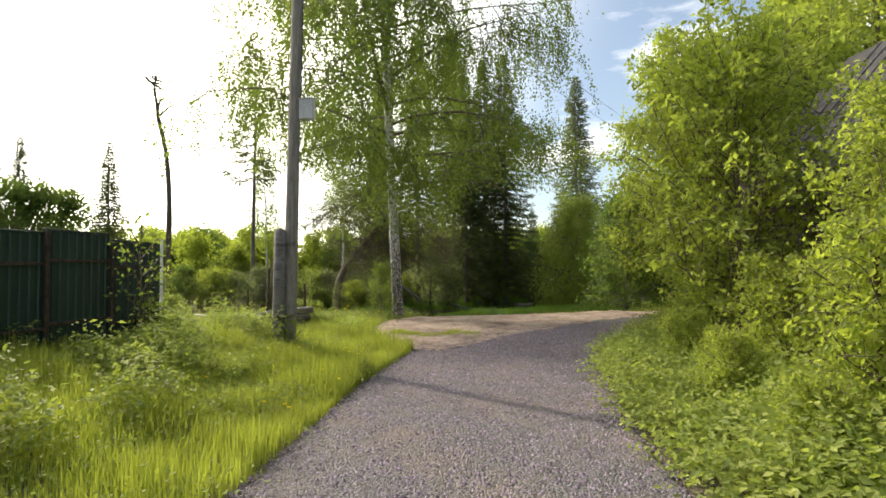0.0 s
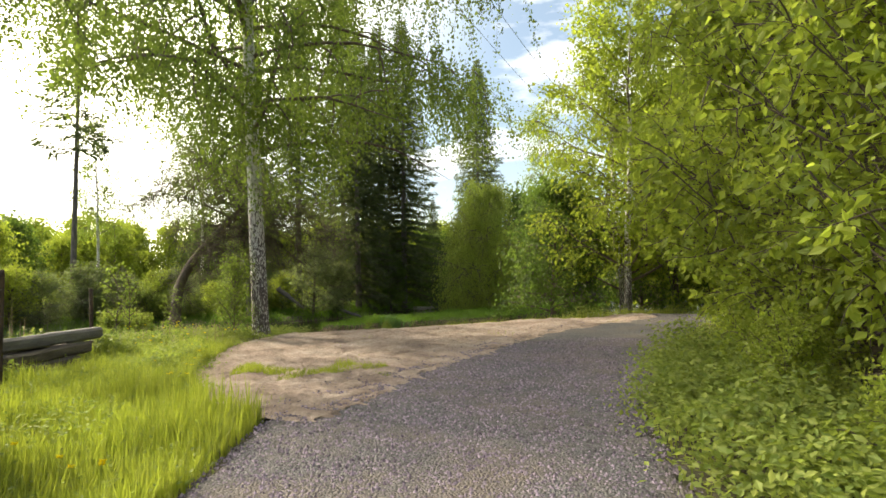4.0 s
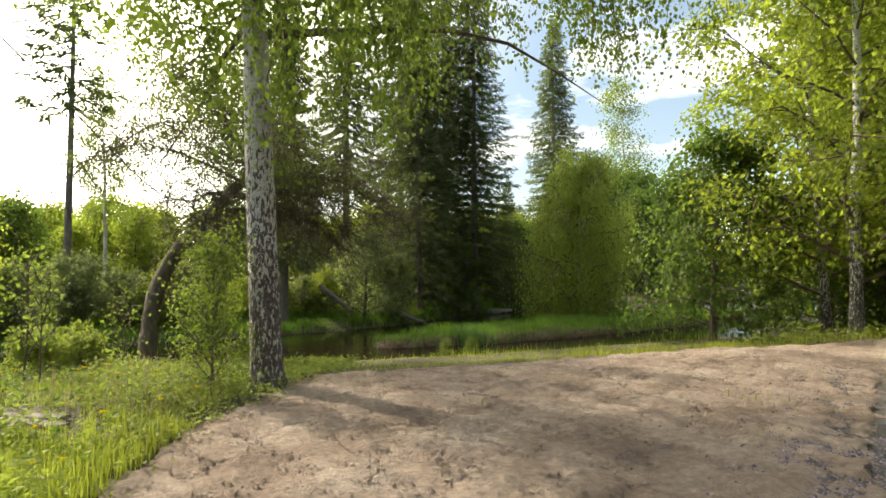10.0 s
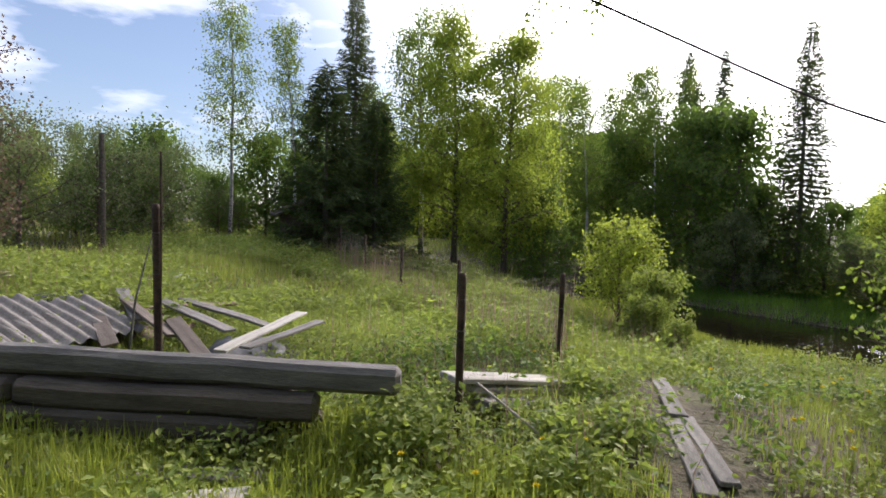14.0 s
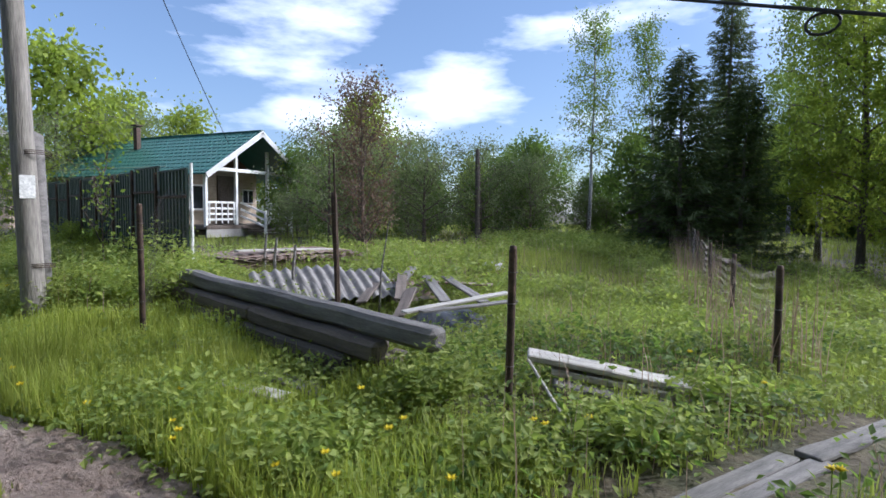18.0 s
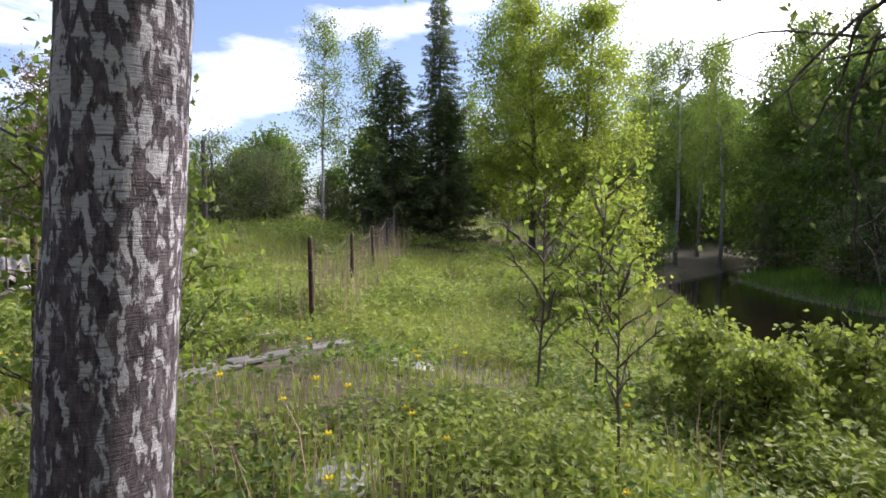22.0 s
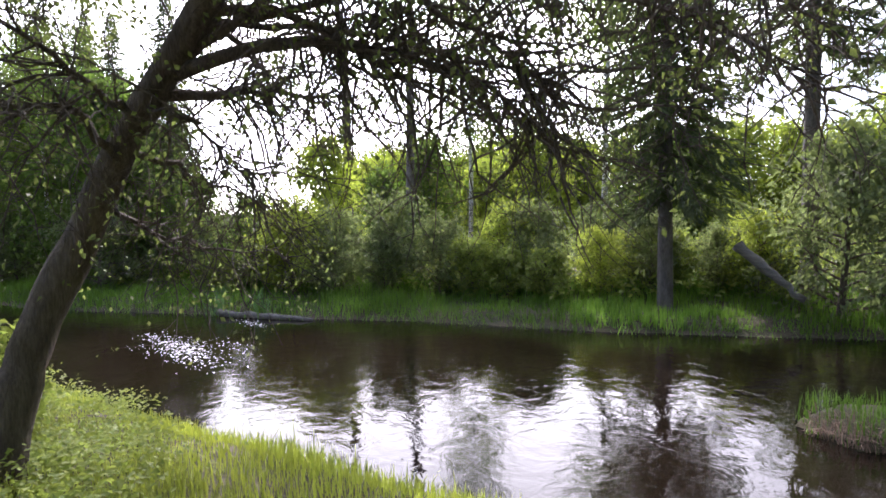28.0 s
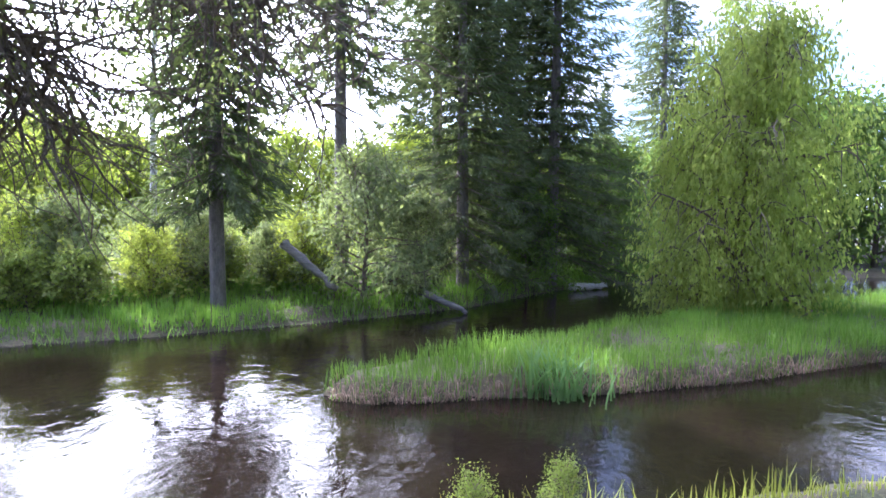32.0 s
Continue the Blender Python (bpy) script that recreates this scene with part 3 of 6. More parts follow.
def ribbon(name, a, b, mat, lift, rows, cols, ragged, label, category, relief=0.0):
    """A sheet laid on the ground between two lines, with ragged edges."""
    def along(p, n):
        p = np.array(p, float)
        s = np.r_[0, np.cumsum(np.linalg.norm(np.diff(p, axis=0), axis=1))]
        return p, s
    pa, sa = along(a, 0)
    pb, sb = along(b, 0)
    u = np.linspace(0, len(a) - 1, rows)
    A = np.stack([np.interp(u, np.arange(len(a)), pa[:, c]) for c in (0, 1)], 1)
    B = np.stack([np.interp(u, np.arange(len(b)), pb[:, c]) for c in (0, 1)], 1)
    w = np.linspace(0, 1, cols)
    g = A[:, None] * (1 - w)[None, :, None] + B[:, None] * w[None, :, None]
    rng = np.random.default_rng(4)
    for e in (0, cols - 1):
        g[:, e] += (np.convolve(rng.normal(size=rows), np.ones(3) / 3, "same") * ragged)[:, None] * (A - B) / np.linalg.norm(A - B, axis=1)[:, None]
    z = heights(g[..., 0], g[..., 1]) + lift
    gx_, gy_ = g[..., 0], g[..., 1]
    z += relief * (np.abs(np.sin(gx_ * 5.1 + 1.3 * np.sin(gy_ * 3.7)) * np.sin(gy_ * 4.3 + np.sin(gx_ * 6.1))) + 0.6 * np.abs(np.sin(gx_ * 13 + 2 * np.sin(gy_ * 9)) * np.sin(gy_ * 11 + gx_ * 4)) + 0.35 * rng.random(gx_.shape))
    z[:, 0] -= lift + 0.02
    z[:, -1] -= lift + 0.02
    v = np.concatenate([g, z[..., None]], -1).reshape(-1, 3)
    q = np.arange((rows - 1) * cols).reshape(rows - 1, cols)[:, :-1].ravel()
    return tagged(piece(name, mesh_from(name, v, np.stack([q, q + 1, q + 1 + cols, q + cols], 1), mat, True)), label, category, kind="structure")


ribbon("road", ROAD_L, ROAD_R, M["gravel"], 0.024, 420, 40, 0.16, "grey gravel track curving away along the river", "road", 0.006)
ribbon("dirt_yard", DIRT_A, DIRT_B, M["bare_soil"], 0.010, 240, 110, 0.3, "bare sandy soil patch beside the gravel track", "bare ground", 0.034)
wv = [(-900, -900, WATER), (900, -900, WATER), (900, 900, WATER), (-900, 900, WATER)]
wx, wy = np.arange(-70, 70.1, 2.0), np.arange(4, 60, 2.0)
WX, WY = np.meshgrid(wx, wy)
k = np.arange((len(wy) - 1) * len(wx)).reshape(len(wy) - 1, len(wx))[:, :-1].ravel()
tagged(piece("river_water", mesh_from("river_water", np.stack([WX, WY, 0 * WX + WATER], -1).reshape(-1, 3), np.stack([k, k + 1, k + 1 + len(wx), k + len(wx)], 1), M["water"], True)), "dark brown river water with ripples and sky glints", "river", kind="structure")
ROAD_POLY, DIRT_POLY = ROAD_L + ROAD_R[::-1], DIRT_A + DIRT_B[::-1]


# ---- small plants ----
def blades(rng, x, y, tall, wide, bend=0.45):
    """Bent grass blades, two quads each."""
    n = len(x)
    base = np.stack([x, y, heights(x, y) - 0.02], 1)
    a = rng.random(n) * 2 * math.pi
    d = np.stack([np.cos(a), np.sin(a), 0 * a], 1)
    s = np.stack([-np.sin(a), np.cos(a), 0 * a], 1)
    h = tall * (0.5 + 0.8 * rng.random(n))
    h, w, b = h[:, None], (wide * (0.6 + 0.8 * rng.random(n)))[:, None], (bend * rng.random(n))[:, None]
    up = np.array([[0, 0, 1.0]])
    m = base + up * h * 0.55 + d * h * b * 0.3
    t = base + up * h * (1 - 0.35 * b) + d * h * b
    v = np.stack([base - s * w, base + s * w, m + s * w * 0.75, m - s * w * 0.75, t + s * w * 0.1, t - s * w * 0.1], 1).reshape(-1, 3)
    i = np.arange(n)[:, None] * 6
    return v, np.concatenate([i + [[0, 1, 2, 3]], i + [[3, 2, 4, 5]]])


def scatter(rng, n, box, keep):
    x, y = rng.uniform(box[0], box[1], n), rng.uniform(box[2], box[3], n)
    ok = keep(x, y)
    return x[ok], y[ok]


def on_land(x, y):
    boards = (x > -5.75) & (x < -2.9) & (np.abs(y - 7.25 - 0.26 * (-2.95 - x)) < 0.30)
    slab = np.hypot(x + 5.48, y - 8.65) < 0.24
    worn = (np.hypot((x + 2.9) / 0.7, (y - 7.0) / 0.35) < 1) & (np.sin(x * 23) * np.sin(y * 19) > -0.3)
    return ~boards & ~slab & ~worn & ~inside(ROAD_POLY, x, y) & ~inside(DIRT_POLY, x, y) & (heights(x, y) > WATER + 0.03)


def patchy(x, y, s=0.9, cut=0.0):
    return np.sin(x * s + 1.3 * np.sin(y * s * 0.7)) * np.sin(y * s * 1.1 + np.sin(x * s)) > cut - 0.6


def meadow(name, seed, n, box, keep, tall, wide, mat, label, bend=0.45):
    rng = np.random.default_rng(seed)
    x, y = scatter(rng, n, box, keep)
    t = tall * (0.75 + 0.3 * np.sin(x * 0.8 + y) * np.sin(y * 0.7 - x * 0.3) + 0.25 * np.sin(x * 3.1 + 1.9 * y) * np.sin(y * 3.7 - x * 1.3))
    v, f = blades(rng, x, y, t, wide, bend)
    return tagged(piece(name, mesh_from(name, v, f, M[mat])), label, "grass", kind="stuff")


def isle_at(x, y):
    return (y > np.interp(x, ISLE_X, ISLE_F, 99, 99)) & (y < np.interp(x, ISLE_X, ISLE_B, -99, -99))


meadow("verge_grass", 1, 90000, (-4.6, -0.2, -9.5, 5.5), lambda x, y: on_land(x, y), 0.38, 0.0048, "grass", "long sunlit green grass beside the gravel track")
meadow("fine_grass", 35, 60000, (-3.4, -0.2, -4, 7.5), lambda x, y: on_land(x, y), 0.24, 0.0035, "grass", "fine bright grass at the edge of the bare soil")
meadow("meadow_grass", 2, 110000, (-16, -1.2, -3, 13.5), lambda x, y: on_land(x, y) & (x < -2.2), 0.25, 0.005, "meadow_green", "overgrown green meadow grass inside the wire fence")
meadow("far_meadow_grass", 3, 30000, (-34, -8, -16, 9), lambda x, y: on_land(x, y), 0.32, 0.012, "meadow_green", "tall green grass at the far end of the plot")
meadow("river_edge_grass", 14, 13000, (-2, 7, 11, 18.5), lambda x, y: on_land(x, y) & (heights(x, y) < -0.02), 0.09, 0.005, "grass", "short grass between the bare soil and the water")
meadow("bank_grass", 4, 60000, (-13, -2, 10.6, 17.6), lambda x, y: on_land(x, y) & (heights(x, y) < -0.12), 0.19, 0.005, "grass", "fresh green grass on the near river bank")
meadow("island_grass", 5, 80000, (-2.2, 13.6, 18.6, 28.8), isle_at, 0.30, 0.006, "bank_grass", "dense bright green sedge covering the river island")
meadow("far_bank_grass", 6, 300000, (-26, 6, 12, 36), lambda x, y: (y - np.interp(x, FAR_X, FAR_Y) > 0.1) & (y - np.interp(x, FAR_X, FAR_Y) < 4.5), 0.32, 0.009, "bank_grass", "green grass on the opposite river bank")
meadow("east_verge_grass", 7, 26000, (2.6, 12, -9.5, 14.5), lambda x, y: on_land(x, y) & (x < np.interp(y, [p[1] for p in ROAD_R], [p[0] for p in ROAD_R]) + 3), 0.28, 0.005, "grass", "green grass along the shaded edge of the track")
meadow("yard_edge_grass", 8, 9000, (-2.4, 9, 2, 13.5), lambda x, y: inside(DIRT_POLY, x, y) & patchy(x, y, 2.2, 1.35), 0.12, 0.005, "grass", "sparse grass tufts on the bare soil")
meadow("tuft_grass", 18, 9000, (-1.3, 0.95, 3.6, 5.0), lambda x, y: np.abs(y - 4.25 - 0.25 * np.sin(x * 4)) < 0.30 + 0.15 * np.sin(x * 9), 0.15, 0.005, "grass", "strip of short grass on the bare soil")
meadow("dry_stalks", 9, 5200, (-19, -6, 0, 8), lambda x, y: np.abs((y - 7.0) - (x + 6.3) * 0.42) < 0.55, 0.95, 0.006, "dry_grass", "dry straw-coloured stalks standing along the fence", 0.25)
meadow("island_edge_grass", 32, 16000, (-2.1, 13.4, 18.5, 28), lambda x, y: np.abs(y - np.interp(x, ISLE_X, ISLE_F, 99, 99) - 0.1) < 0.16, 0.36, 0.006, "bank_grass", "long sedge flopping over the island's edge", 1.4)
meadow("far_edge_grass", 31, 60000, (-22, 5, 12, 33), lambda x, y: np.abs(y - np.interp(x, FAR_X, FAR_Y) - 0.06) < 0.32, 0.36, 0.009, "bank_grass", "long grass hanging over the far water's edge", 1.5)
meadow("bank_edge_grass", 10, 16000, (-12, 8, 11, 19.5), lambda x, y: np.abs(np.interp(x, NEAR_X, NEAR_Y) - y - 0.35) < 0.4, 0.26, 0.006, "grass", "long grass hanging over the water's edge")


def weeds(name, seed, n, box, keep, tall, leaf, mat, label, per=12, clump=0.16):
    """Broad-leaved plants: leaves held out flat on stems."""
    rng = np.random.default_rng(seed)
    x, y = scatter(rng, n, box, keep)
    m = len(x)
    z = heights(x, y)
    h = tall * (0.35 + 0.55 * rng.random(m)) * (1 + 0.5 * np.sin(x * 2.3 + 1.7 * y) * np.sin(y * 2.9 - x))
    at = np.stack([np.repeat(x, per), np.repeat(y, per), np.repeat(z, per) + np.repeat(h, per) * (0.35 + 0.65 * rng.random(m * per))], 1)
    at[:, :2] += rng.normal(size=(m * per, 2)) * clump
    v, f = leaf_quads(rng, at, leaf[0], leaf[1], 0.15, None, 0.55)
    return tagged(piece(name, mesh_from(name, v, f, M[mat])), label, "weeds", kind="stuff")


weeds("goutweed", 21, 4200, (2.7, 6.2, -9, 3.6), lambda x, y: on_land(x, y) & (x < np.interp(y, [p[1] for p in ROAD_R], [p[0] for p in ROAD_R]) + 1.9), 0.62, (0.06, 0.036), "weed_leaf", "thick leafy goutweed spilling onto the track edge", 28)
weeds("verge_thicket", 34, 2400, (-5, -1.2, -9, 1.5), lambda x, y: on_land(x, y) & (x < -1.9) & patchy(x, y, 1.7, 0.75), 0.7, (0.062, 0.034), "weed_leaf", "tall leafy weeds in clumps along the verge", 30, 0.11)
weeds("verge_weeds", 22, 3000, (-5, -0.5, -8, 5), on_land, 0.28, (0.045, 0.024), "weed_leaf", "leafy weeds among the verge grass")
weeds("meadow_weeds", 23, 6500, (-9, -1.4, 2.5, 13.5), lambda x, y: on_land(x, y) & patchy(x, y, 1.1, 0.2), 0.27, (0.05, 0.03), "weed_leaf", "broad-leaved weeds growing through the meadow", 14)
weeds("far_meadow_weeds", 28, 6800, (-17, -6, -3, 8.5), lambda x, y: on_land(x, y) & patchy(x, y, 0.8, 0.45), 0.46, (0.075, 0.045), "weed_leaf", "patches of taller weeds across the meadow", 12, 0.13)
weeds("dark_weeds", 29, 2400, (-9, -2.2, 4.5, 12.5), lambda x, y: on_land(x, y) & ~patchy(x, y, 1.3, 0.45), 0.36, (0.062, 0.036), "dark_leaf", "dark green dock and nettle leaves in the meadow", 12, 0.12)
meadow("seed_grass", 30, 5200, (-16, -2.4, -2, 12), lambda x, y: on_land(x, y) & patchy(x, y, 0.6, 0.7), 0.62, 0.0035, "dry_grass", "thin seed-bearing grass stalks over the meadow", 0.35)
NETTLES = ((-2.5, 5.5, 0.35), (-3.9, 6.75, 0.35), (-3.55, 5.5, 0.3), (-5.0, 6.9, 0.25), (-3.1, 6.4, 0.25), (-5.4, 11.9, 0.45), (-3.6, 2.6, 0.3), (-2.3, 4.5, 0.25))
weeds("nettles", 27, 9000, (-7, -1.8, 2, 13), lambda x, y: on_land(x, y) & np.any([np.hypot(x - a, y - b) < c for a, b, c in NETTLES], axis=0), 0.42, (0.065, 0.036), "weed_leaf", "green nettle clumps rising over the weeds", 22, 0.1)
weeds("bank_weeds", 24, 900, (-9, -3.6, 9.4, 13), lambda x, y: on_land(x, y) & (x < -3.6) & patchy(x, y, 1.4, 0.4), 0.4, (0.055, 0.036), "weed_leaf", "nettles and leafy weeds by the leaning tree", 18)
weeds("far_weeds", 25, 3600, (-26, 2, 14, 33), lambda x, y: (y - np.interp(x, FAR_X, FAR_Y) > 2.2) & (y - np.interp(x, FAR_X, FAR_Y) < 9), 0.9, (0.14, 0.10), "weed_leaf", "leafy undergrowth on the opposite bank", 16, 0.3)
weeds("east_weeds", 26, 1100, (4.5, 13, 2, 15), lambda x, y: on_land(x, y) & (x > np.interp(y, [p[1] for p in ROAD_R], [p[0] for p in ROAD_R]) + 0.15) | ((np.abs(x - 9) < 2.5) & (np.abs(y - 14) < 1.0)), 0.4, (0.08, 0.05), "weed_leaf", "leafy ground plants under the trees", 16)


def flower(x, y, s):
    ob = holder("dandelion", pose(x, y, height(x, y) - 0.02), "yellow dandelion in bloom among the grass", "flower", "dandelions")
    h = 0.26 * s
    piece("stem", FLOWER[0], ob, "", Matrix.Scale(h / 0.26, 4, (0, 0, 1)))
    piece("flower_head", FLOWER[1], ob, "", Matrix.Translation((0.012, 0, h)))


v, f = tubes([(np.array([(0, 0, 0), (0.005, 0, 0.13), (0.012, 0, 0.265)]), np.array([0.003, 0.0025, 0.0025]))], 4)
FLOWER = [mesh_from("dandelion_stem", v, f, M["weed_leaf"], True)]
rng = np.random.default_rng(5)
pa = rng.random(26) * 2 * math.pi
pd = np.stack([np.cos(pa), np.sin(pa), 0.25 + 0.5 * rng.random(26)], 1)
v, f = leaf_quads(rng, np.zeros((26, 3)), 0.023, 0.013, -0.1, pd * 3)
FLOWER.append(mesh_from("dandelion_head", v, f, M["petal"]))
rng = np.random.default_rng(33)
for cx, cy, n, sp in ((-1.0, -0.8, 14, 0.8), (-1.1, 3.2, 16, 0.5), (-2.0, 5.4, 12, 0.7), (-3.0, 7.2, 12, 0.8), (-4.8, 8.4, 14, 0.8), (-2.6, 6.6, 8, 0.5), (-1.8, -3.5, 9, 0.7), (-3.2, 9.2, 6, 0.7), (-4.0, 10.3, 6, 0.8), (3.9, -1.6, 3, 0.4), (-1.6, 8.4, 6, 0.5)):
    for _ in range(n):
        x, y = rng.normal(cx, sp), rng.normal(cy, sp)
        if on_land(np.array([x]), np.array([y]))[0]:
            flower(x, y, 0.8 + 0.7 * rng.random())

# loose stones on the gravel
rng = np.random.default_rng(11)
sx, sy = scatter(rng, 95000, (-0.6, 6.0, -9, 7.0), lambda x, y: inside(ROAD_POLY, x, y))
ex, ey = scatter(rng, 40000, (-0.5, 7, 1.5, 11), lambda x, y: inside(DIRT_POLY, x, y))
gap = ex - np.interp(ey, [p[1] for p in ROAD_L], [p[0] for p in ROAD_L])
ok = rng.random(len(ex)) < np.exp(-np.abs(gap) / 0.35)
sx, sy = np.r_[sx, ex[ok]], np.r_[sy, ey[ok]]
oct_v = np.array([(1, 0, 0), (-1, 0, 0), (0, 1, 0), (0, -1, 0), (0, 0, 1), (0, 0, -0.4)])
oct_f = np.array([(0, 2, 4), (2, 1, 4), (1, 3, 4), (3, 0, 4)])
r = rng.uniform(0.005, 0.019, len(sx))[:, None, None] * rng.uniform(0.6, 1.3, (len(sx), 6, 3))
v = oct_v[None] * r + np.stack([sx, sy, heights(sx, sy) + 0.026], 1)[:, None]
f = (oct_f[None] + np.arange(len(sx))[:, None, None] * 6).reshape(-1, 3)
tagged(piece("gravel_stones", mesh_from("gravel_stones", v.reshape(-1, 3), f, M["gravel_stone"])), "loose grey crushed stones on the track", "gravel", kind="stuff")

# clods and pebbles on the bare soil
cx_, cy_ = scatter(rng, 70000, (-2.3, 6.6, 1.5, 13), lambda x, y: inside(DIRT_POLY, x, y))
r = (rng.uniform(0.004, 0.022, len(cx_)) * rng.uniform(0.4, 1.2, len(cx_)))[:, None, None] * rng.uniform(0.6, 1.3, (len(cx_), 6, 3))
v = oct_v[None] * r + np.stack([cx_, cy_, heights(cx_, cy_) + 0.028], 1)[:, None]
f = (oct_f[None] + np.arange(len(cx_))[:, None, None] * 6).reshape(-1, 3)
tagged(piece("soil_clods", mesh_from("soil_clods", v.reshape(-1, 3), f, M["bare_soil"])), "small clods and pebbles on the bare soil", "soil", kind="stuff")
# foam and broken water on the riffle; its white flecks also paint the sun's sparkle
CURRENT = ((-10.6, 15.2, 0.8, 0.22, 620), (-12.0, 17.1, 0.3, 0.08, 90), (-10.2, 15.9, 0.5, 0.15, 60))
fx = np.concatenate([rng.normal(cx, sx_, n) for cx, cy, sx_, sy_, n in CURRENT])
fy = np.concatenate([rng.normal(cy, sy_, n) for cx, cy, sx_, sy_, n in CURRENT])
r = rng.uniform(0.006, 0.022, len(fx))[:, None, None] * rng.uniform(0.5, 1.4, (len(fx), 6, 3)) * np.array([1.8, 0.8, 0.25])
v = oct_v[None] * r + np.stack([fx, fy, np.full(len(fx), WATER + 0.003)], 1)[:, None]
f = (oct_f[None] + np.arange(len(fx))[:, None, None] * 6).reshape(-1, 3)
tagged(piece("foam_and_sparkle", mesh_from("foam_and_sparkle", v.reshape(-1, 3), f, M["foam"])), "white flecks of foam and painted sun sparkle on the riffle", "foam", kind="stuff")

# ---- trees ----
OLD = broadleaf(7, 18, 6.5, 0.17, 0.24, 58, 150000, (0.074, 0.056), 0.6, (-0.05, 0.055), 0.45, 0.38, 0.02, 8, 0.35, 8, 0.0, 2000, lambda p: (p[:, 2] > 4.6) | (p[:, 2] - 2.6 > 1.1 * np.hypot(p[:, 0], p[:, 1]) - 1.5) & ~((p[:, 0] < -0.8) & (p[:, 1] < 0.8)))
tree_kind("old_birch", OLD, "birch_bark", "birch_leaf")


def rough_trunk():
    """A finely ringed trunk for the old birch, swollen at the foot, with plates of rough bark."""
    (tv, tf, cut), _ = OLD
    n, side = 230, 56
    axis = tv[:14 * 8].reshape(14, 8, 3).mean(1)
    u = np.linspace(0, 13, n) ** 1.0
    u = 13 * (np.linspace(0, 1, n) ** 1.7)
    line = np.stack([np.interp(u, np.arange(14), axis[:, c]) for c in range(3)], 1)
    rad = 0.17 * (1 - u / 13) ** 0.8 + 0.02 + 0.06 * np.exp(-line[:, 2] / 0.16)
    v, f = tubes([(line, rad)], side)
    for k in range(len(v)):
        p = Vector(v[k])
        q = Vector((p.x * 11, p.y * 11, p.z * 4))
        plate = noise.noise(q)
        out = 0.010 * max(0, plate + 0.05) + 0.004 * noise.noise(q * 4) + 0.008 * noise.noise(Vector((p.x * 4, p.y * 4, p.z * 1.3)))
        d = v[k] - line[k // side]
        v[k] += d / (np.linalg.norm(d) + 1e-6) * out * min(1.0, 3.5 / (1 + max(0, p.z)))
    return mesh_from("old_birch_trunk", np.concatenate([v, tv]), np.concatenate([f, tf[cut:] + len(v)]), [M["birch_bark"], M["twig"]], True, np.r_[np.zeros(len(f)), np.ones(len(tf) - cut)])


KINDS["old_birch"] = (rough_trunk(), KINDS["old_birch"][1])
tree_kind("birch", broadleaf(8, 13, 3.2, 0.12, 0.22, 26, 15000, (0.12, 0.09), 0.55, (0.01, 0), 0.5, 0.34, 0.02, 7, 0.5), "birch_bark", "birch_leaf")
tree_kind("slim_birch", broadleaf(9, 14, 2.0, 0.10, 0.35, 22, 7000, (0.12, 0.09), 0.4, (0.02, 0.01), 0.4, 0.32, 0.02, 6, 0.6), "birch_bark", "birch_leaf")
tree_kind("aspen", broadleaf(10, 12, 3.4, 0.14, 0.12, 34, 24000, (0.12, 0.10), 0.15, (0, 0.01), 0.45, 0.36, 0.02, 7, 0.55), "bark", "aspen_leaf")
tree_kind("alder", broadleaf(11, 8.5, 3.2, 0.12, 0.05, 34, 9500, (0.19, 0.14), 0.35, (0.03, 0), 0.5, 0.28, 0.015, 7, 0.35), "bark", "dark_leaf")
tree_kind("grey_willow", broadleaf(12, 5.0, 2.4, 0.09, 0.04, 34, 8000, (0.17, 0.08), 0.3, (0.05, 0), 0.4, 0.2, 0.01, 7, 0.4), "bark", "willow_leaf")
tree_kind("island_willow", broadleaf(13, 8.0, 3.7, 0.15, 0.03, 60, 42000, (0.15, 0.075), 0.75, (0, 0), 0.35, 0.34, 0.015, 10, 0.7), "bark", "island_leaf")
tree_kind("slope_tree", broadleaf(14, 11.5, 3.9, 0.12, 0.10, 36, 19000, (0.125, 0.085), 0.2, (0.03, 0.03), 0.4, 0.2, 0.015, 8, 0.45), "birch_bark", "aspen_leaf")
tree_kind("spruce", conifer(15, 18, 2.6, 0.20, 0.06, 50, 9, 46, 0.32, 0.40), "spruce_bark", "needle")
tree_kind("tall_spruce", conifer(16, 20, 2.1, 0.20, 0.30, 46, 8, 46, 0.30, 0.55, 0.15), "spruce_bark", "needle")
tree_kind("bank_spruce", conifer(29, 15, 1.4, 0.16, 0.17, 46, 8, 40, 0.28, 0.62, 0.06), "spruce_bark", "needle")
tree_kind("young_fir", conifer(17, 8, 2.2, 0.11, 0.03, 30, 9, 30, 0.36, 0.12), "spruce_bark", "fir_light")
tree_kind("thin_pine", conifer(18, 15, 1.5, 0.12, 0.45, 22, 5, 18, 0.4, 0.2, 0.3), "spruce_bark", "fir_light")
tree_kind("lilac", broadleaf(19, 4.6, 1.5, 0.05, 0.04, 34, 5200, (0.07, 0.05), 0.0, (0, 0), 0.1, 0.16, 0.01, 7, 1.6), "twig", "bud_leaf")
tree_kind("orchard", broadleaf(20, 4.2, 2.3, 0.08, 0.12, 22, 6000, (0.09, 0.065), 0.1, (0, 0), 0.3, 0.3, 0.01, 7, 0.5), "twig", "willow_leaf")
tree_kind("far_wood", broadleaf(21, 9, 3.4, 0.12, 0.03, 30, 6000, (0.27, 0.21), 0.15, (0, 0), 0.45, 0.6, 0.02, 6, 0.4, 5), "bark", "aspen_leaf")
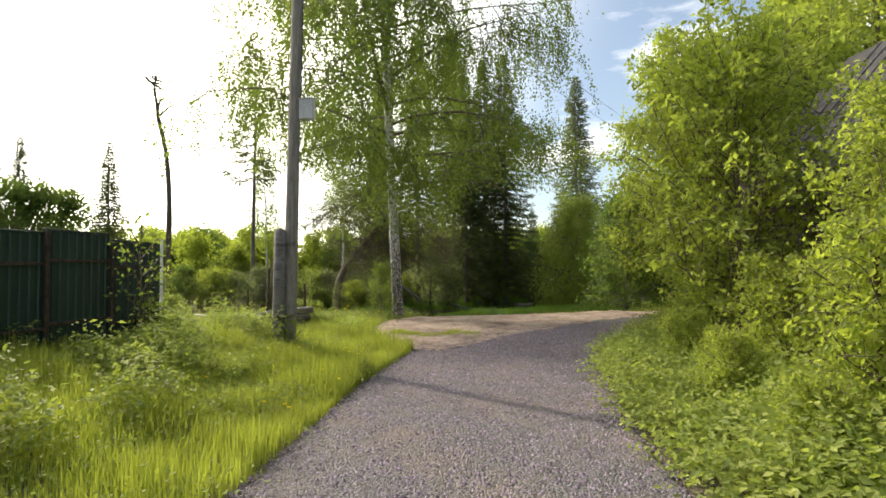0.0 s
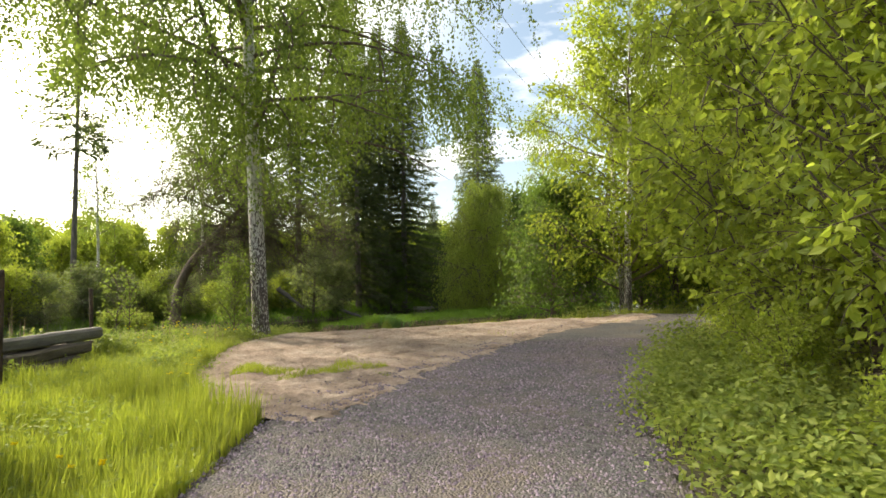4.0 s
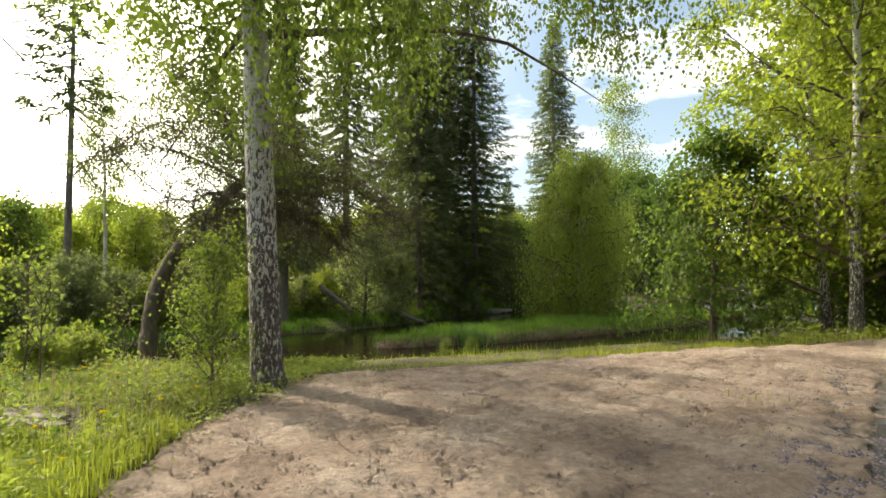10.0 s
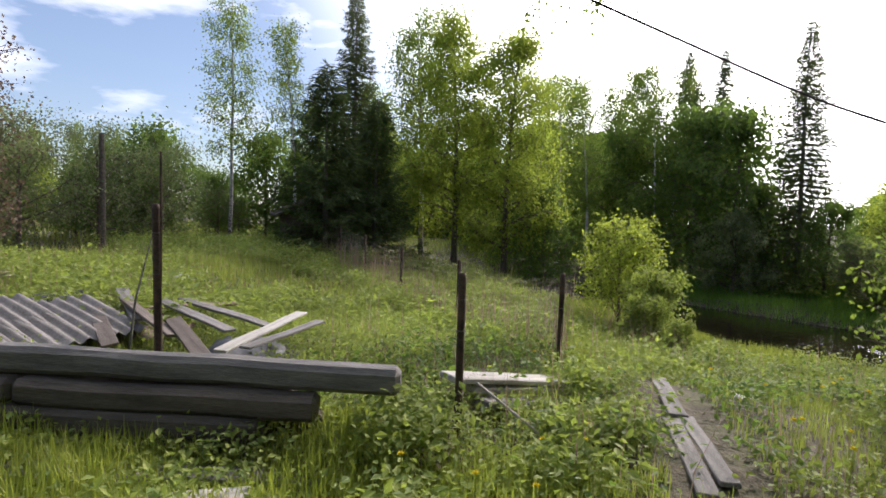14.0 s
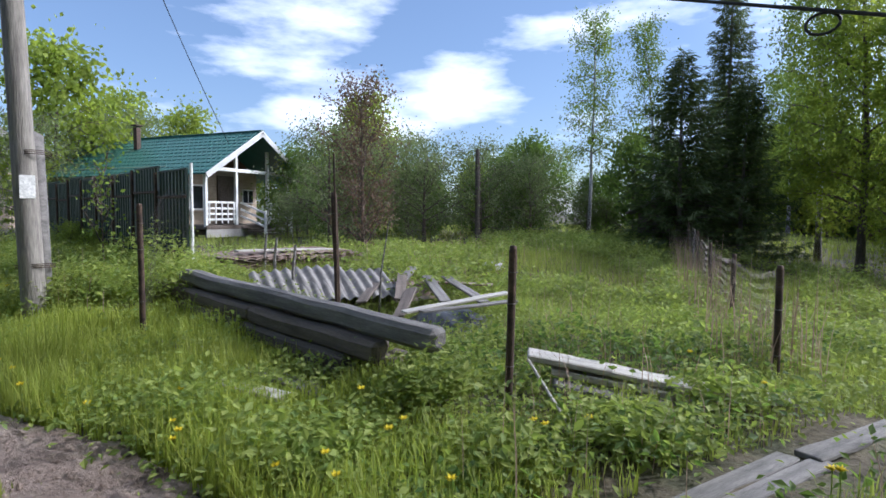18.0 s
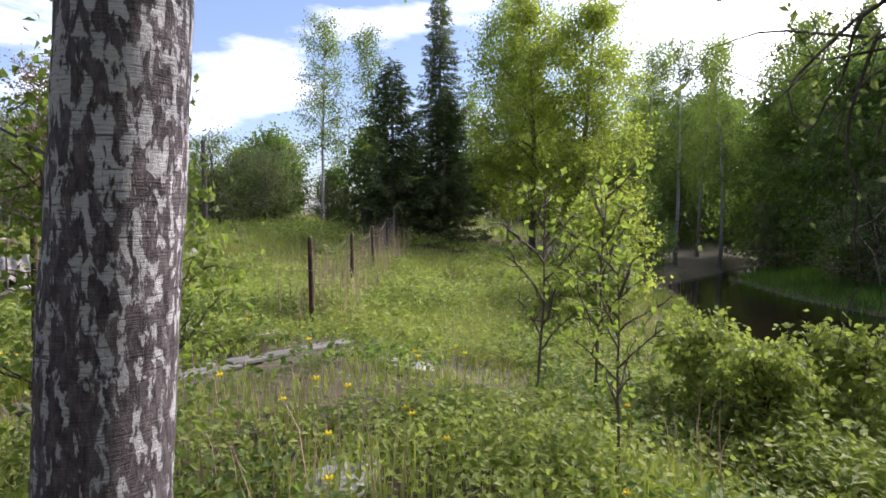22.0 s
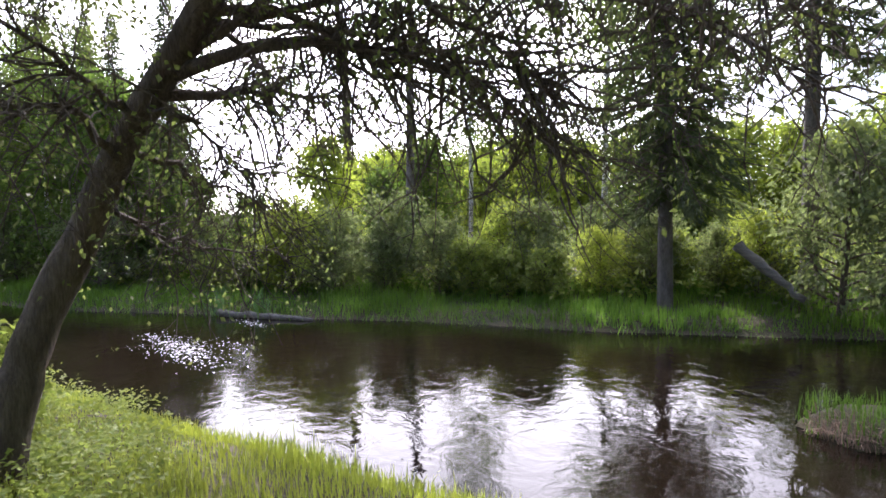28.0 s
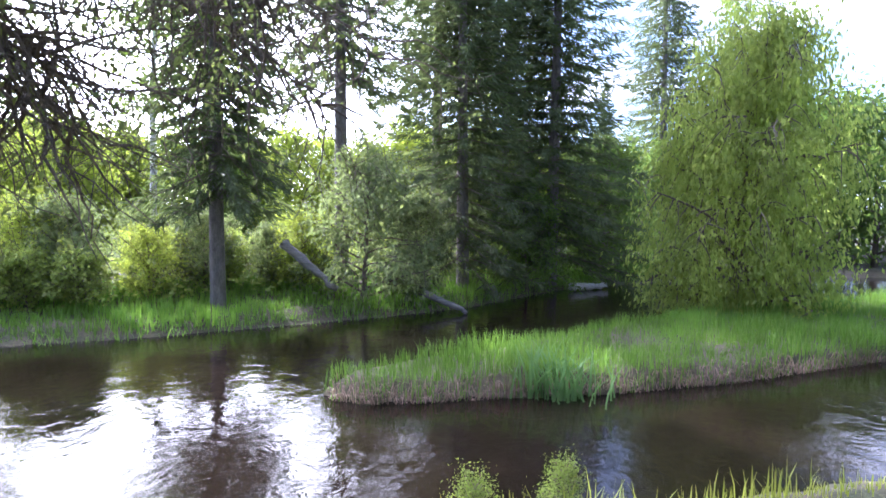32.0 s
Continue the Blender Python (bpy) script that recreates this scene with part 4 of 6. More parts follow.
tree_kind("far_dark", broadleaf(22, 8, 3.2, 0.12, 0.03, 30, 6000, (0.25, 0.2), 0.2, (0, 0), 0.45, 0.6, 0.02, 6, 0.4, 5), "bark", "dark_leaf")
tree_kind("hazel", broadleaf(23, 5.6, 2.5, 0.05, 0.03, 64, 15500, (0.120, 0.068), 0.05, (0, 0), 0.15, 0.095, 0.008, 9, 1.1), "twig", "shrub_leaf")
tree_kind("low_shrub", broadleaf(24, 2.2, 1.3, 0.03, 0.02, 34, 6200, (0.09, 0.056), 0.1, (0, 0), 0.1, 0.13, 0.006, 6, 0.9), "twig", "shrub_leaf")
tree_kind("pale_shrub", broadleaf(25, 2.2, 1.3, 0.03, 0.02, 34, 5200, (0.115, 0.055), 0.15, (0, 0), 0.1, 0.12, 0.006, 6, 0.9), "twig", "willow_leaf")
tree_kind("bank_shrub", broadleaf(28, 1.5, 0.9, 0.02, 0.02, 30, 3000, (0.105, 0.066), 0.1, (0, 0), 0.1, 0.10, 0.005, 5, 0.9, 6), "twig", "weed_leaf")
tree_kind("sapling", broadleaf(26, 1.9, 0.5, 0.012, 0.25, 12, 230, (0.075, 0.05), 0.0, (0.02, 0.03), 0.2, 0.10, 0.003, 4, 0.9, 5), "twig", "birch_leaf")
tree_kind("birch_bush", broadleaf(27, 2.3, 0.75, 0.02, 0.06, 28, 4200, (0.052, 0.04), 0.0, (0, 0), 0.1, 0.14, 0.004, 6, 1.4, 6), "twig", "birch_leaf")

plant("old_birch", "birch_tree", -2.04, 9.33, 1.0, 0, "large weeping birch with black-and-white bark by the river", z=-0.05)
plant("birch_bush", "birch_shrub", -2.52, 8.84, 0.72, 40, "young leafy birch shoots at the old birch's foot", "shrub")
for x, y, s, a in ((-5.71, 10.28, 1.0, 0), (-5.22, 9.91, 0.9, 70), (-4.5, 10.6, 0.7, 200)):
    plant("sapling", "sapling", x, y, s, a, "thin bare-stemmed sapling with few leaves", "sapling", "saplings on the bank")
for x, y, s, a, key in ((-11.9, 9.5, 0.85, 0, "low_shrub"), (-6.3, 12.2, 0.6, 200, "bank_shrub"), (-10.4, 9.7, 0.75, 70, "bank_shrub"), (-9.6, 9.2, 0.5, 33, "bank_shrub"), (-8.9, 9.5, 0.34, 150, "bank_shrub"), (-5.7, 11.5, 0.5, 120, "bank_shrub"), (-6.1, 11.1, 0.55, 300, "bank_shrub")):
    plant(key, "shrub", x, y, s, a, "leafy green shrub on the river bank", "shrub", "bank shrubs")
for x, y, s, a in ((5.1, -0.4, 0.82, 0), (5.9, 2.6, 0.95, 120), (5.5, -3.8, 0.52, 40), (6.2, -6.4, 0.5, 200), (8.4, 4.2, 1.1, 80)):
    plant("hazel", "hazel_bush", x, y, s, a, "tall many-stemmed bush with bright fresh leaves", "shrub", "bushes along the track")
for x, y, s, a in ((4.7, -4.6, 0.7, 0), (4.9, -2.4, 0.6, 60), (4.7, -6.8, 0.7, 130), (5.4, 1.6, 0.7, 20), (6.6, 3.6, 0.8, 70), (8.3, 6.4, 0.9, 10), (9.6, 8.2, 0.9, 150), (3.9, -3.2, 0.34, 15), (3.75, -5.2, 0.3, 95), (4.1, -1.2, 0.36, 190), (4.5, 0.6, 0.36, 250), (3.7, -6.8, 0.3, 300)):
    plant("low_shrub", "shrub", x, y, s, a, "low leafy shrub at the edge of the track", "shrub", "track shrubs")
plant("slope_tree", "river_tree", 8.98, 14.55, 1.0, 0, "slender pale-barked tree with airy spring leaves")
plant("slope_tree", "river_tree", 9.6, 16.4, 0.9, 140, "slender pale-barked tree with airy spring leaves")
plant("alder", "alder_tree", 7.0, 16.9, 0.66, 0, "low spreading alder hanging over the water")
plant("aspen", "aspen_tree", 12.5, 11.5, 1.0, 30, "leafy tree shading the bend of the track")
plant("aspen", "aspen_tree", 14.5, 16.5, 1.1, 80, "leafy tree shading the bend of the track")
plant("aspen", "aspen_tree", 11.5, 6.5, 1.05, 200, "leafy tree shading the bend of the track")
for x, y, s, a in ((-19.6, 9.3, 0.42, 0), (-22.5, 8.9, 0.46, 90), (-25.5, 8.5, 0.5, 200), (-29, 8.0, 0.55, 300), (-31, 10.6, 0.8, 30), (-34, 11.4, 0.9, 120), (-37.5, 12.2, 0.9, 250), (-33, 20.4, 0.8, 70), (-36.5, 22.2, 0.9, 160), (-29, 18.2, 0.7, 210), (-41, 13.2, 1.0, 20), (-36, 14.8, 0.9, 80), (-39, 16.4, 1.0, 190), (-42, 17.6, 1.0, 310), (-45, 19.0, 1.1, 50)):
    plant("alder", "alder_tree", x, y, s, a, "dark alder leaning over the narrowing river", "tree", "alders on the near bank")
for x, y, s, a, key in ((12.8, 18.6, 0.85, 0, "aspen"), (15.2, 19.4, 0.95, 70, "aspen"), (11.4, 18.9, 0.6, 20, "alder"), (17.5, 20.5, 1.0, 140, "alder"), (19.5, 23, 0.9, 33, "aspen")):
    plant(key, "bend_tree", x, y, s, a, "leafy tree standing between the track and river", "tree", "trees at the bend")
plant("sapling", "fence_bush", -3.75, -1.9, 1.0, 20, "leafy young bush beside the end of the metal fence", "shrub")
for x, y, s, a in ((-4.5, -4.9, 0.25, 0), (-4.5, -6.4, 0.3, 80)):
    plant("low_shrub", "shrub", x, y, s, a, "low tangled shrub in the shade of the metal fence", "shrub", "shrubs along the metal fence")
plant("tall_spruce", "spruce_tree", 17, 19, 1.0, 10, "tall dark spruce behind the leafy trees")
plant("island_willow", "willow_tree", 5.7, 26.2, 0.68, 0, "round bright willow at the back of the grassy island", tall=1.38)
SP = "tall dark spruce on the opposite bank"
for x, y, s, a, key in ((-5.7, 23.5, 1.0, 0, "bank_spruce"), (-0.9, 27.4, 0.86, 40, "spruce"), (-3.9, 26.4, 0.9, 70, "tall_spruce"), (1.7, 29.9, 0.98, 100, "spruce"), (0.2, 30.6, 0.95, 160, "spruce"), (-1.9, 29.5, 0.95, 250, "tall_spruce"), (8.4, 43.5, 1.1, 20, "spruce")):
    plant(key, "spruce_tree", x, y, s, a, SP, "tree", "spruces across the river")
for x, y, s, a, key, lab in ((-8.7, 25.7, 0.8, 0, "slim_birch", "thin birch trunk"), (-13.2, 22.6, 1.1, 50, "thin_pine", "tall thin bare-stemmed pine"), (-13.6, 25.4, 0.7, 40, "slim_birch", "thin birch trunk"), (-3.0, 25.0, 0.72, 20, "grey_willow", "silvery willow bush"), (-1.9, 26.2, 0.5, 120, "grey_willow", "silvery willow bush"), (3.4, 31.4, 0.55, 10, "alder", "dark green alder"), (6.2, 34.6, 0.6, 80, "alder", "dark green alder"), (0.9, 28.6, 0.42, 200, "alder", "dark green alder"), (7.8, 36, 0.5, 20, "alder", "dark green alder"), (17.3, 54.7, 1.35, 15, "slim_birch", "tall slender birch"), (21, 38, 0.7, 15, "alder", "dark green alder"), (3.7, 33, 0.38, 15, "spruce", "small dark spruce"), (11.5, 43, 1.0, 70, "far_dark", "dark leafy tree"), (14.5, 44, 1.05, 170, "far_dark", "dark leafy tree"), (17.8, 45, 1.0, 270, "far_dark", "dark leafy tree"), (12.6, 38.5, 0.8, 40, "far_dark", "dark leafy tree"), (15.8, 38, 0.85, 140, "far_dark", "dark leafy tree")):
    plant(key, "bank_tree", x, y, s, a, lab + " on the opposite river bank", "tree", "trees across the river")
for x, y, s, a, key in ((-13.0, 19.8, 0.42, 0, "grey_willow"), (-15.2, 18.4, 0.3, 60, "alder"), (-17.4, 17.6, 0.36, 100, "alder"), (-20, 16.8, 0.42, 20, "alder"), (-10.6, 21.4, 0.75, 10, "pale_shrub"), (-8.8, 23.0, 0.8, 70, "pale_shrub"), (-11.6, 20.4, 0.6, 140, "pale_shrub"), (-14.2, 18.9, 0.7, 200, "low_shrub"), (-16.2, 17.8, 0.7, 20, "pale_shrub"), (-7.4, 23.6, 0.6, 170, "low_shrub"), (-11.8, 20.8, 0.9, 220, "pale_shrub"), (-6.7, 24.6, 0.7, 90, "pale_shrub"), (-13.6, 18.9, 0.9, 40, "low_shrub"), (-9.6, 22.8, 0.8, 300, "low_shrub"), (-4.6, 25.4, 0.7, 30, "low_shrub")):
    plant(key, "bank_bush", x, y, s, a, "thick leafy bush leaning over the far water", "shrub", "bushes across the river")
rng = np.random.default_rng(61)
for k in range(24):
    x = -17 + 12.5 * (k + 0.8 * rng.random()) / 24
    y = np.interp(x, FAR_X, FAR_Y) + 1.6 + 3.4 * rng.random()
    plant(("bank_shrub", "pale_shrub", "bank_shrub")[k % 3], "bank_bush", x, y, (0.5, 0.36, 0.62)[k % 3] + 0.25 * rng.random(), 360 * rng.random(), "uneven leafy bush in spring green on the far bank", "shrub", "bushes across the river", tall=0.8 + 0.4 * rng.random())
# the wood behind the far bank and round the plot
rng = np.random.default_rng(77)
for k in range(140):
    x = -46 + 58 * (k + rng.random()) / 140
    west = x < -4.5
    y = np.interp(x, FAR_X, FAR_Y) + (15 if west else 9) + (16 if west else 11) * rng.random()
    key = ("far_wood", "far_wood", "far_wood", "far_dark")[int(rng.integers(4))]
    plant(key, "far_tree", x, y, (0.40 + 0.18 * rng.random()) if west else (0.42 + 0.2 * rng.random()), 360 * rng.random(), "bright spring foliage behind the far bank", "tree", "wood beyond the river")
for x, y, s, a, key, lab in ((-20.0, 2.6, 0.52, 0, "spruce", "tall dark spruce at the edge of the plot"), (-19.6, 6.2, 0.70, 60, "aspen", "bright leafy aspen"), (-21.0, 5.0, 0.68, 140, "birch", "tall leafy birch"), (-19.3, 7.9, 0.68, 220, "aspen", "bright leafy aspen"), (-17.2, 2.2, 0.72, 0, "young_fir", "broad dark fir"), (-18.2, 3.6, 0.62, 90, "young_fir", "broad dark fir"), (-17.6, -0.8, 0.54, 100, "slim_birch", "slender birch with pale trunk"), (-18.4, 1.0, 0.50, 200, "slim_birch", "slender birch with pale trunk"), (-24, -0.4, 0.5, 10, "young_fir", "dark fir"), (-22.5, 9.4, 0.56, 10, "slim_birch", "slender birch"), (-23.5, 10.6, 0.6, 90, "slim_birch", "slender birch"), (-25, 12.2, 0.62, 170, "slim_birch", "slender birch"), (-27, 11.4, 0.66, 20, "slim_birch", "slender birch"), (-18.6, 17.5, 0.49, 50, "spruce", "dark spruce"), (-24.0, 16.4, 0.55, 80, "thin_pine", "thin pine"), (-20.4, 16.2, 0.75, 10, "alder", "dark leafy tree"), (-16.0, 21.2, 0.44, 0, "far_wood", "round bright tree"), (-22.2, 15.6, 0.8, 40, "alder", "dark leafy tree"), (-24.6, 15.0, 0.6, 90, "birch", "leafy birch"), (-27.2, 14.4, 0.85, 40, "alder", "dark leafy tree"), (-23.6, 13.9, 0.5, 200, "grey_willow", "pale willow"), (-18.6, 15.4, 0.55, 110, "grey_willow", "pale willow"), (-23.2, 17.0, 0.46, 10, "tall_spruce", "dark slim spruce"), (-25.6, 16.6, 0.5, 200, "tall_spruce", "dark slim spruce"), (-24.8, 15.8, 0.66, 30, "slim_birch", "slender birch"), (-26.4, 15.6, 0.7, 130, "slim_birch", "slender birch"), (-27.8, 15.2, 0.72, 230, "slim_birch", "slender birch"), (-29.5, 14.6, 0.76, 330, "birch", "leafy birch")):
    plant(key, "plot_tree", x, y, s, a, lab + " beyond the meadow", "tree", "trees round the plot")
for k in range(30):
    x, y = -44 + 30 * rng.random(), -9 - 24 * rng.random()
    if x > -19 and y > -24:
        continue
    plant(("far_wood", "far_dark", "slim_birch")[int(rng.integers(3))], "garden_tree", x, y, 0.36 + 0.14 * rng.random(), 360 * rng.random(), "distant garden tree in spring leaf", "tree", "garden trees")
for k in range(30):
    x, y = -48 + 14 * rng.random(), -4 + 17 * rng.random()
    plant(("far_wood", "far_dark", "birch")[int(rng.integers(3))], "far_tree", x, y, 0.5 + 0.25 * rng.random(), 360 * rng.random(), "tree closing the view down the river", "tree", "wood down the river")
for x, y, s, a in ((-13.4, -4.2, 0.72, 0), (-15.2, -3.4, 0.7, 80), (-16.6, -2.4, 0.62, 140), (-14.6, -6.2, 0.8, 60), (-12.6, -6.4, 0.8, 30), (-19, -3.6, 0.7, 200)):
    plant("orchard", "apple_tree", x, y, s, a, "bushy apple tree just coming into leaf", "tree", "orchard trees")
for k in range(20):
    u = k / 19
    plant("far_dark" if k % 3 else "orchard", "hedge_tree", -12.6 - 8.5 * u + 0.8 * math.sin(k * 5.0), -11.5 + 11.5 * u + 0.9 * math.cos(k * 3.0), 0.36 + 0.1 * math.sin(k * 2.3), 77 * k, "bushy green tree in the hedge behind the plot", "tree", "hedge behind the plot")
plant("lilac", "lilac_bush", -9.1, -1.95, 0.82, 0, "many-stemmed bush with reddish-brown buds", "shrub")
plant("orchard", "apple_tree", -11.3, -6.2, 0.8, 60, "apple tree in pale blossom beside the porch", "tree")
for x, y, s, a in ((-9.0, -21.5, 1.2, 10), (-12, -23.5, 1.3, 90), (-6.2, -18, 1.0, 160)):
    plant("orchard", "garden_tree", x, y, s, a, "garden tree in pale leaf behind the metal fence", "tree", "garden trees")
for k in range(22):
    x, y = 13 + 24 * rng.random(), -12 + 34 * rng.random()
    plant(("far_wood", "far_dark", "spruce")[int(rng.integers(3))], "east_tree", x, y, 0.8 + 0.4 * rng.random(), 360 * rng.random(), "dense tree in the wood beside the track", "tree", "wood beside the track")
for k in range(12):
    a = -160 + 28 * k
    x, y = 30 * math.sin(radians(a)) * 1.2, -28 + 8 * math.sin(k * 2.0)
    plant("far_wood", "rear_tree", -30 + 5.6 * k, y, 0.9, 40 * k, "leafy tree behind the start of the track", "tree", "wood behind")


def limb_tree(base, spine, radius, boughs, seed, leaves, name, label, dense=5):
    """A leaning tree built along its own spine, with crooked boughs."""
    rng = np.random.default_rng(seed)
    p = np.array(spine, float)
    t = np.linspace(0, 1, len(p))
    u = np.linspace(0, 1, 26)
    line = np.stack([np.interp(u, t, p[:, c]) for c in range(3)], 1)
    for c in range(3):
        line[1:-1, c] = np.convolve(line[:, c], np.ones(3) / 3, "valid")
    rad = radius * (1 - (0.5 if dense > 5 else 0.72) * u)
    rad[0] *= 1.4
    rad[1] *= 1.15
    rad *= 1 + 0.06 * np.sin(u * 40)
    trunk_lines, lines, spots, ways = [(line, rad)], [], [], []
    for f, d, ln, r in boughs:
        if f is None:
            p = np.array(d, float) - np.array(base)
            w = np.linspace(0, len(p) - 1, 14)
            bough = np.stack([np.interp(w, np.arange(len(p)), p[:, c]) for c in range(3)], 1)
            bough[1:-1] = (bough[:-2] + bough[1:-1] + bough[2:]) / 3
            bough[2:] += rng.normal(size=(12, 3)) * 0.025
            d = bough[-1] - bough[0]
        else:
            b = np.array([np.interp(f, u, line[:, c]) for c in range(3)])
            bough = bent(rng, b, np.array(d) / np.linalg.norm(d), ln, 12, -0.02, 0.16)
        lines.append((bough, r * np.linspace(1, 0, len(bough)) ** 1.3 * 0.72 + 0.006))
        for q in range(int(ln * dense)):
            g = 0.2 + 0.8 * rng.random()
            c0 = np.array([np.interp(g, np.linspace(0, 1, len(bough)), bough[:, c]) for c in range(3)])
            dd = np.array(d) / np.linalg.norm(d) * 0.6 + rng.normal(size=3) * 0.75 - np.array([0, 0, 0.15])
            tw = bent(rng, c0, dd / np.linalg.norm(dd), (0.6 + 1.0 * rng.random()) * (1.2 - 0.4 * g), 8, -0.09, 0.28)
            lines.append((tw, np.linspace(r * 0.15 + 0.003, 0.002, len(tw))))
            for _ in range(3):
                i = int(rng.integers(2, len(tw)))
                d3 = rng.normal(size=3)
                t3 = bent(rng, tw[i - 1], d3 / np.linalg.norm(d3), 0.35 + 0.3 * rng.random(), 4, -0.08, 0.3)
                lines.append((t3, np.linspace(0.003, 0.0015, len(t3))))
                m = int(rng.integers(0, leaves * 4 if t3[-1][2] + base[2] > 3.1 else leaves))
                spots.append(np.repeat(t3[-1:], m, 0) + rng.normal(size=(m, 3)) * 0.06)
                ways.append(np.zeros((m, 3)) + [0, 0, -0.3])
    ob = holder(name, pose(*base), label, "tree")
    v, f4 = tubes(trunk_lines, 12)
    piece("trunk", mesh_from(name + "_trunk", v, f4, M["bark"], True), ob)
    v, f4 = tubes(lines, 5)
    piece("bough_work", mesh_from(name + "_branches", v, f4, M["bark"], True), ob)
    v, f4 = leaf_quads(rng, np.concatenate(spots), 0.046, 0.028, 0.4, np.concatenate(ways))
    piece("leaves", mesh_from(name + "_leaves", v, f4, M["cherry_leaf"]), ob)


LEAN = (-5.1, 12.3, -0.68)
BOUGHS = [
    (None, [(-4.38, 13.41, 2.45), (-3.67, 13.94, 2.67), (-3.23, 14.22, 2.54), (-2.86, 14.46, 2.49), (-2.52, 14.73, 2.30), (-2.31, 15.01, 2.02), (-2.19, 15.23, 1.73)], 4.2, 0.075),
    (None, [(-4.40, 13.44, 2.48), (-3.89, 13.75, 2.92), (-3.17, 14.12, 3.00), (-2.39, 14.40, 2.59), (-2.19, 14.50, 2.35), (-1.92, 14.77, 2.05)], 4.2, 0.05),
    (None, [(-4.47, 13.29, 2.18), (-4.28, 13.38, 2.18), (-4.17, 13.49, 2.10), (-4.17, 13.70, 1.85), (-4.01, 13.85, 1.69)], 1.8, 0.035),
    (None, [(-4.75, 13.12, 1.85), (-4.39, 12.89, 2.08), (-4.25, 12.69, 2.16), (-4.21, 12.43, 2.08), (-4.07, 11.91, 2.11), (-3.93, 11.60, 2.28)], 2.4, 0.045),
    (None, [(-4.88, 13.01, 1.61), (-5.11, 13.23, 1.41), (-5.33, 13.57, 1.24), (-5.50, 14.12, 1.13), (-5.67, 14.70, 1.05), (-5.84, 15.02, 0.91)], 2.2, 0.032),
    (None, [(-4.71, 13.18, 1.92), (-4.84, 13.59, 1.84), (-4.91, 13.75, 1.73), (-4.99, 14.09, 1.64), (-5.09, 14.44, 1.50)], 1.6, 0.035),
    (None, [(-4.45, 13.40, 2.32), (-4.52, 13.83, 2.39), (-4.57, 14.16, 2.51), (-4.74, 14.64, 2.54), (-4.91, 15.26, 2.60), (-5.03, 16.06, 2.35)], 3.8, 0.06),
    (None, [(-4.49, 13.22, 2.11), (-4.23, 12.96, 2.23), (-3.92, 12.59, 2.44), (-3.74, 12.18, 2.58), (-3.55, 11.70, 2.63)], 2.4, 0.035),
    (None, [(-4.44, 13.55, 2.77), (-3.40, 14.52, 3.07), (-2.37, 15.33, 3.00), (-1.48, 15.85, 2.55), (-1.03, 16.24, 2.15)], 5.0, 0.045),
    (None, [(-4.44, 13.55, 2.85), (-3.26, 13.92, 3.29), (-2.07, 14.37, 3.29), (-1.26, 14.81, 2.77), (-0.96, 15.06, 2.41)], 5.0, 0.045),
    (None, [(-4.51, 13.63, 2.92), (-4.14, 14.81, 3.00), (-3.55, 16.00, 2.77), (-3.17, 16.86, 2.28)], 4.4, 0.04),
    (0.80, (0.6, 1.0, 0.35), 3.6, 0.05), (0.86, (0.9, 0.5, 0.3), 3.2, 0.045), (0.92, (0.2, 1.2, 0.3), 3.6, 0.045), (0.95, (0.9, 1.0, 0.1), 4.2, 0.045), (0.9, (-0.5, -0.9, 0.5), 3.0, 0.04), (0.97, (-0.5, 1.0, 0.5), 3.0, 0.04), (0.85, (0.8, -0.6, 0.5), 2.6, 0.035), (0.85, (-1, 0.2, 0.55), 3.4, 0.045), (0.9, (-1, 0.7, 0.5), 3.2, 0.04), (0.95, (-0.8, -0.3, 0.7), 3.0, 0.04), (0.98, (-0.6, 0.5, 1), 3.0, 0.04), (0.8, (-0.9, 0.5, 0.4), 3.0, 0.04), (0.93, (-1.2, 0.1, 0.25), 3.6, 0.04), (0.99, (-1, -0.5, 0.2), 3.4, 0.04)]
limb_tree(LEAN, [(0.05, -0.04, 0), (0.02, 0.06, 0.46), (0.0, 0.15, 0.87), (-0.06, 0.38, 1.48), (-0.01, 0.62, 1.93), (0.14, 0.73, 2.29), (0.37, 0.88, 2.72), (0.60, 1.03, 3.03), (0.95, 1.22, 3.5), (1.45, 1.5, 4.1), (1.9, 1.9, 4.9)], 0.17, BOUGHS, 5, 8, "leaning_tree", "dark leaning bird-cherry with mossy bark on the bank", 17)
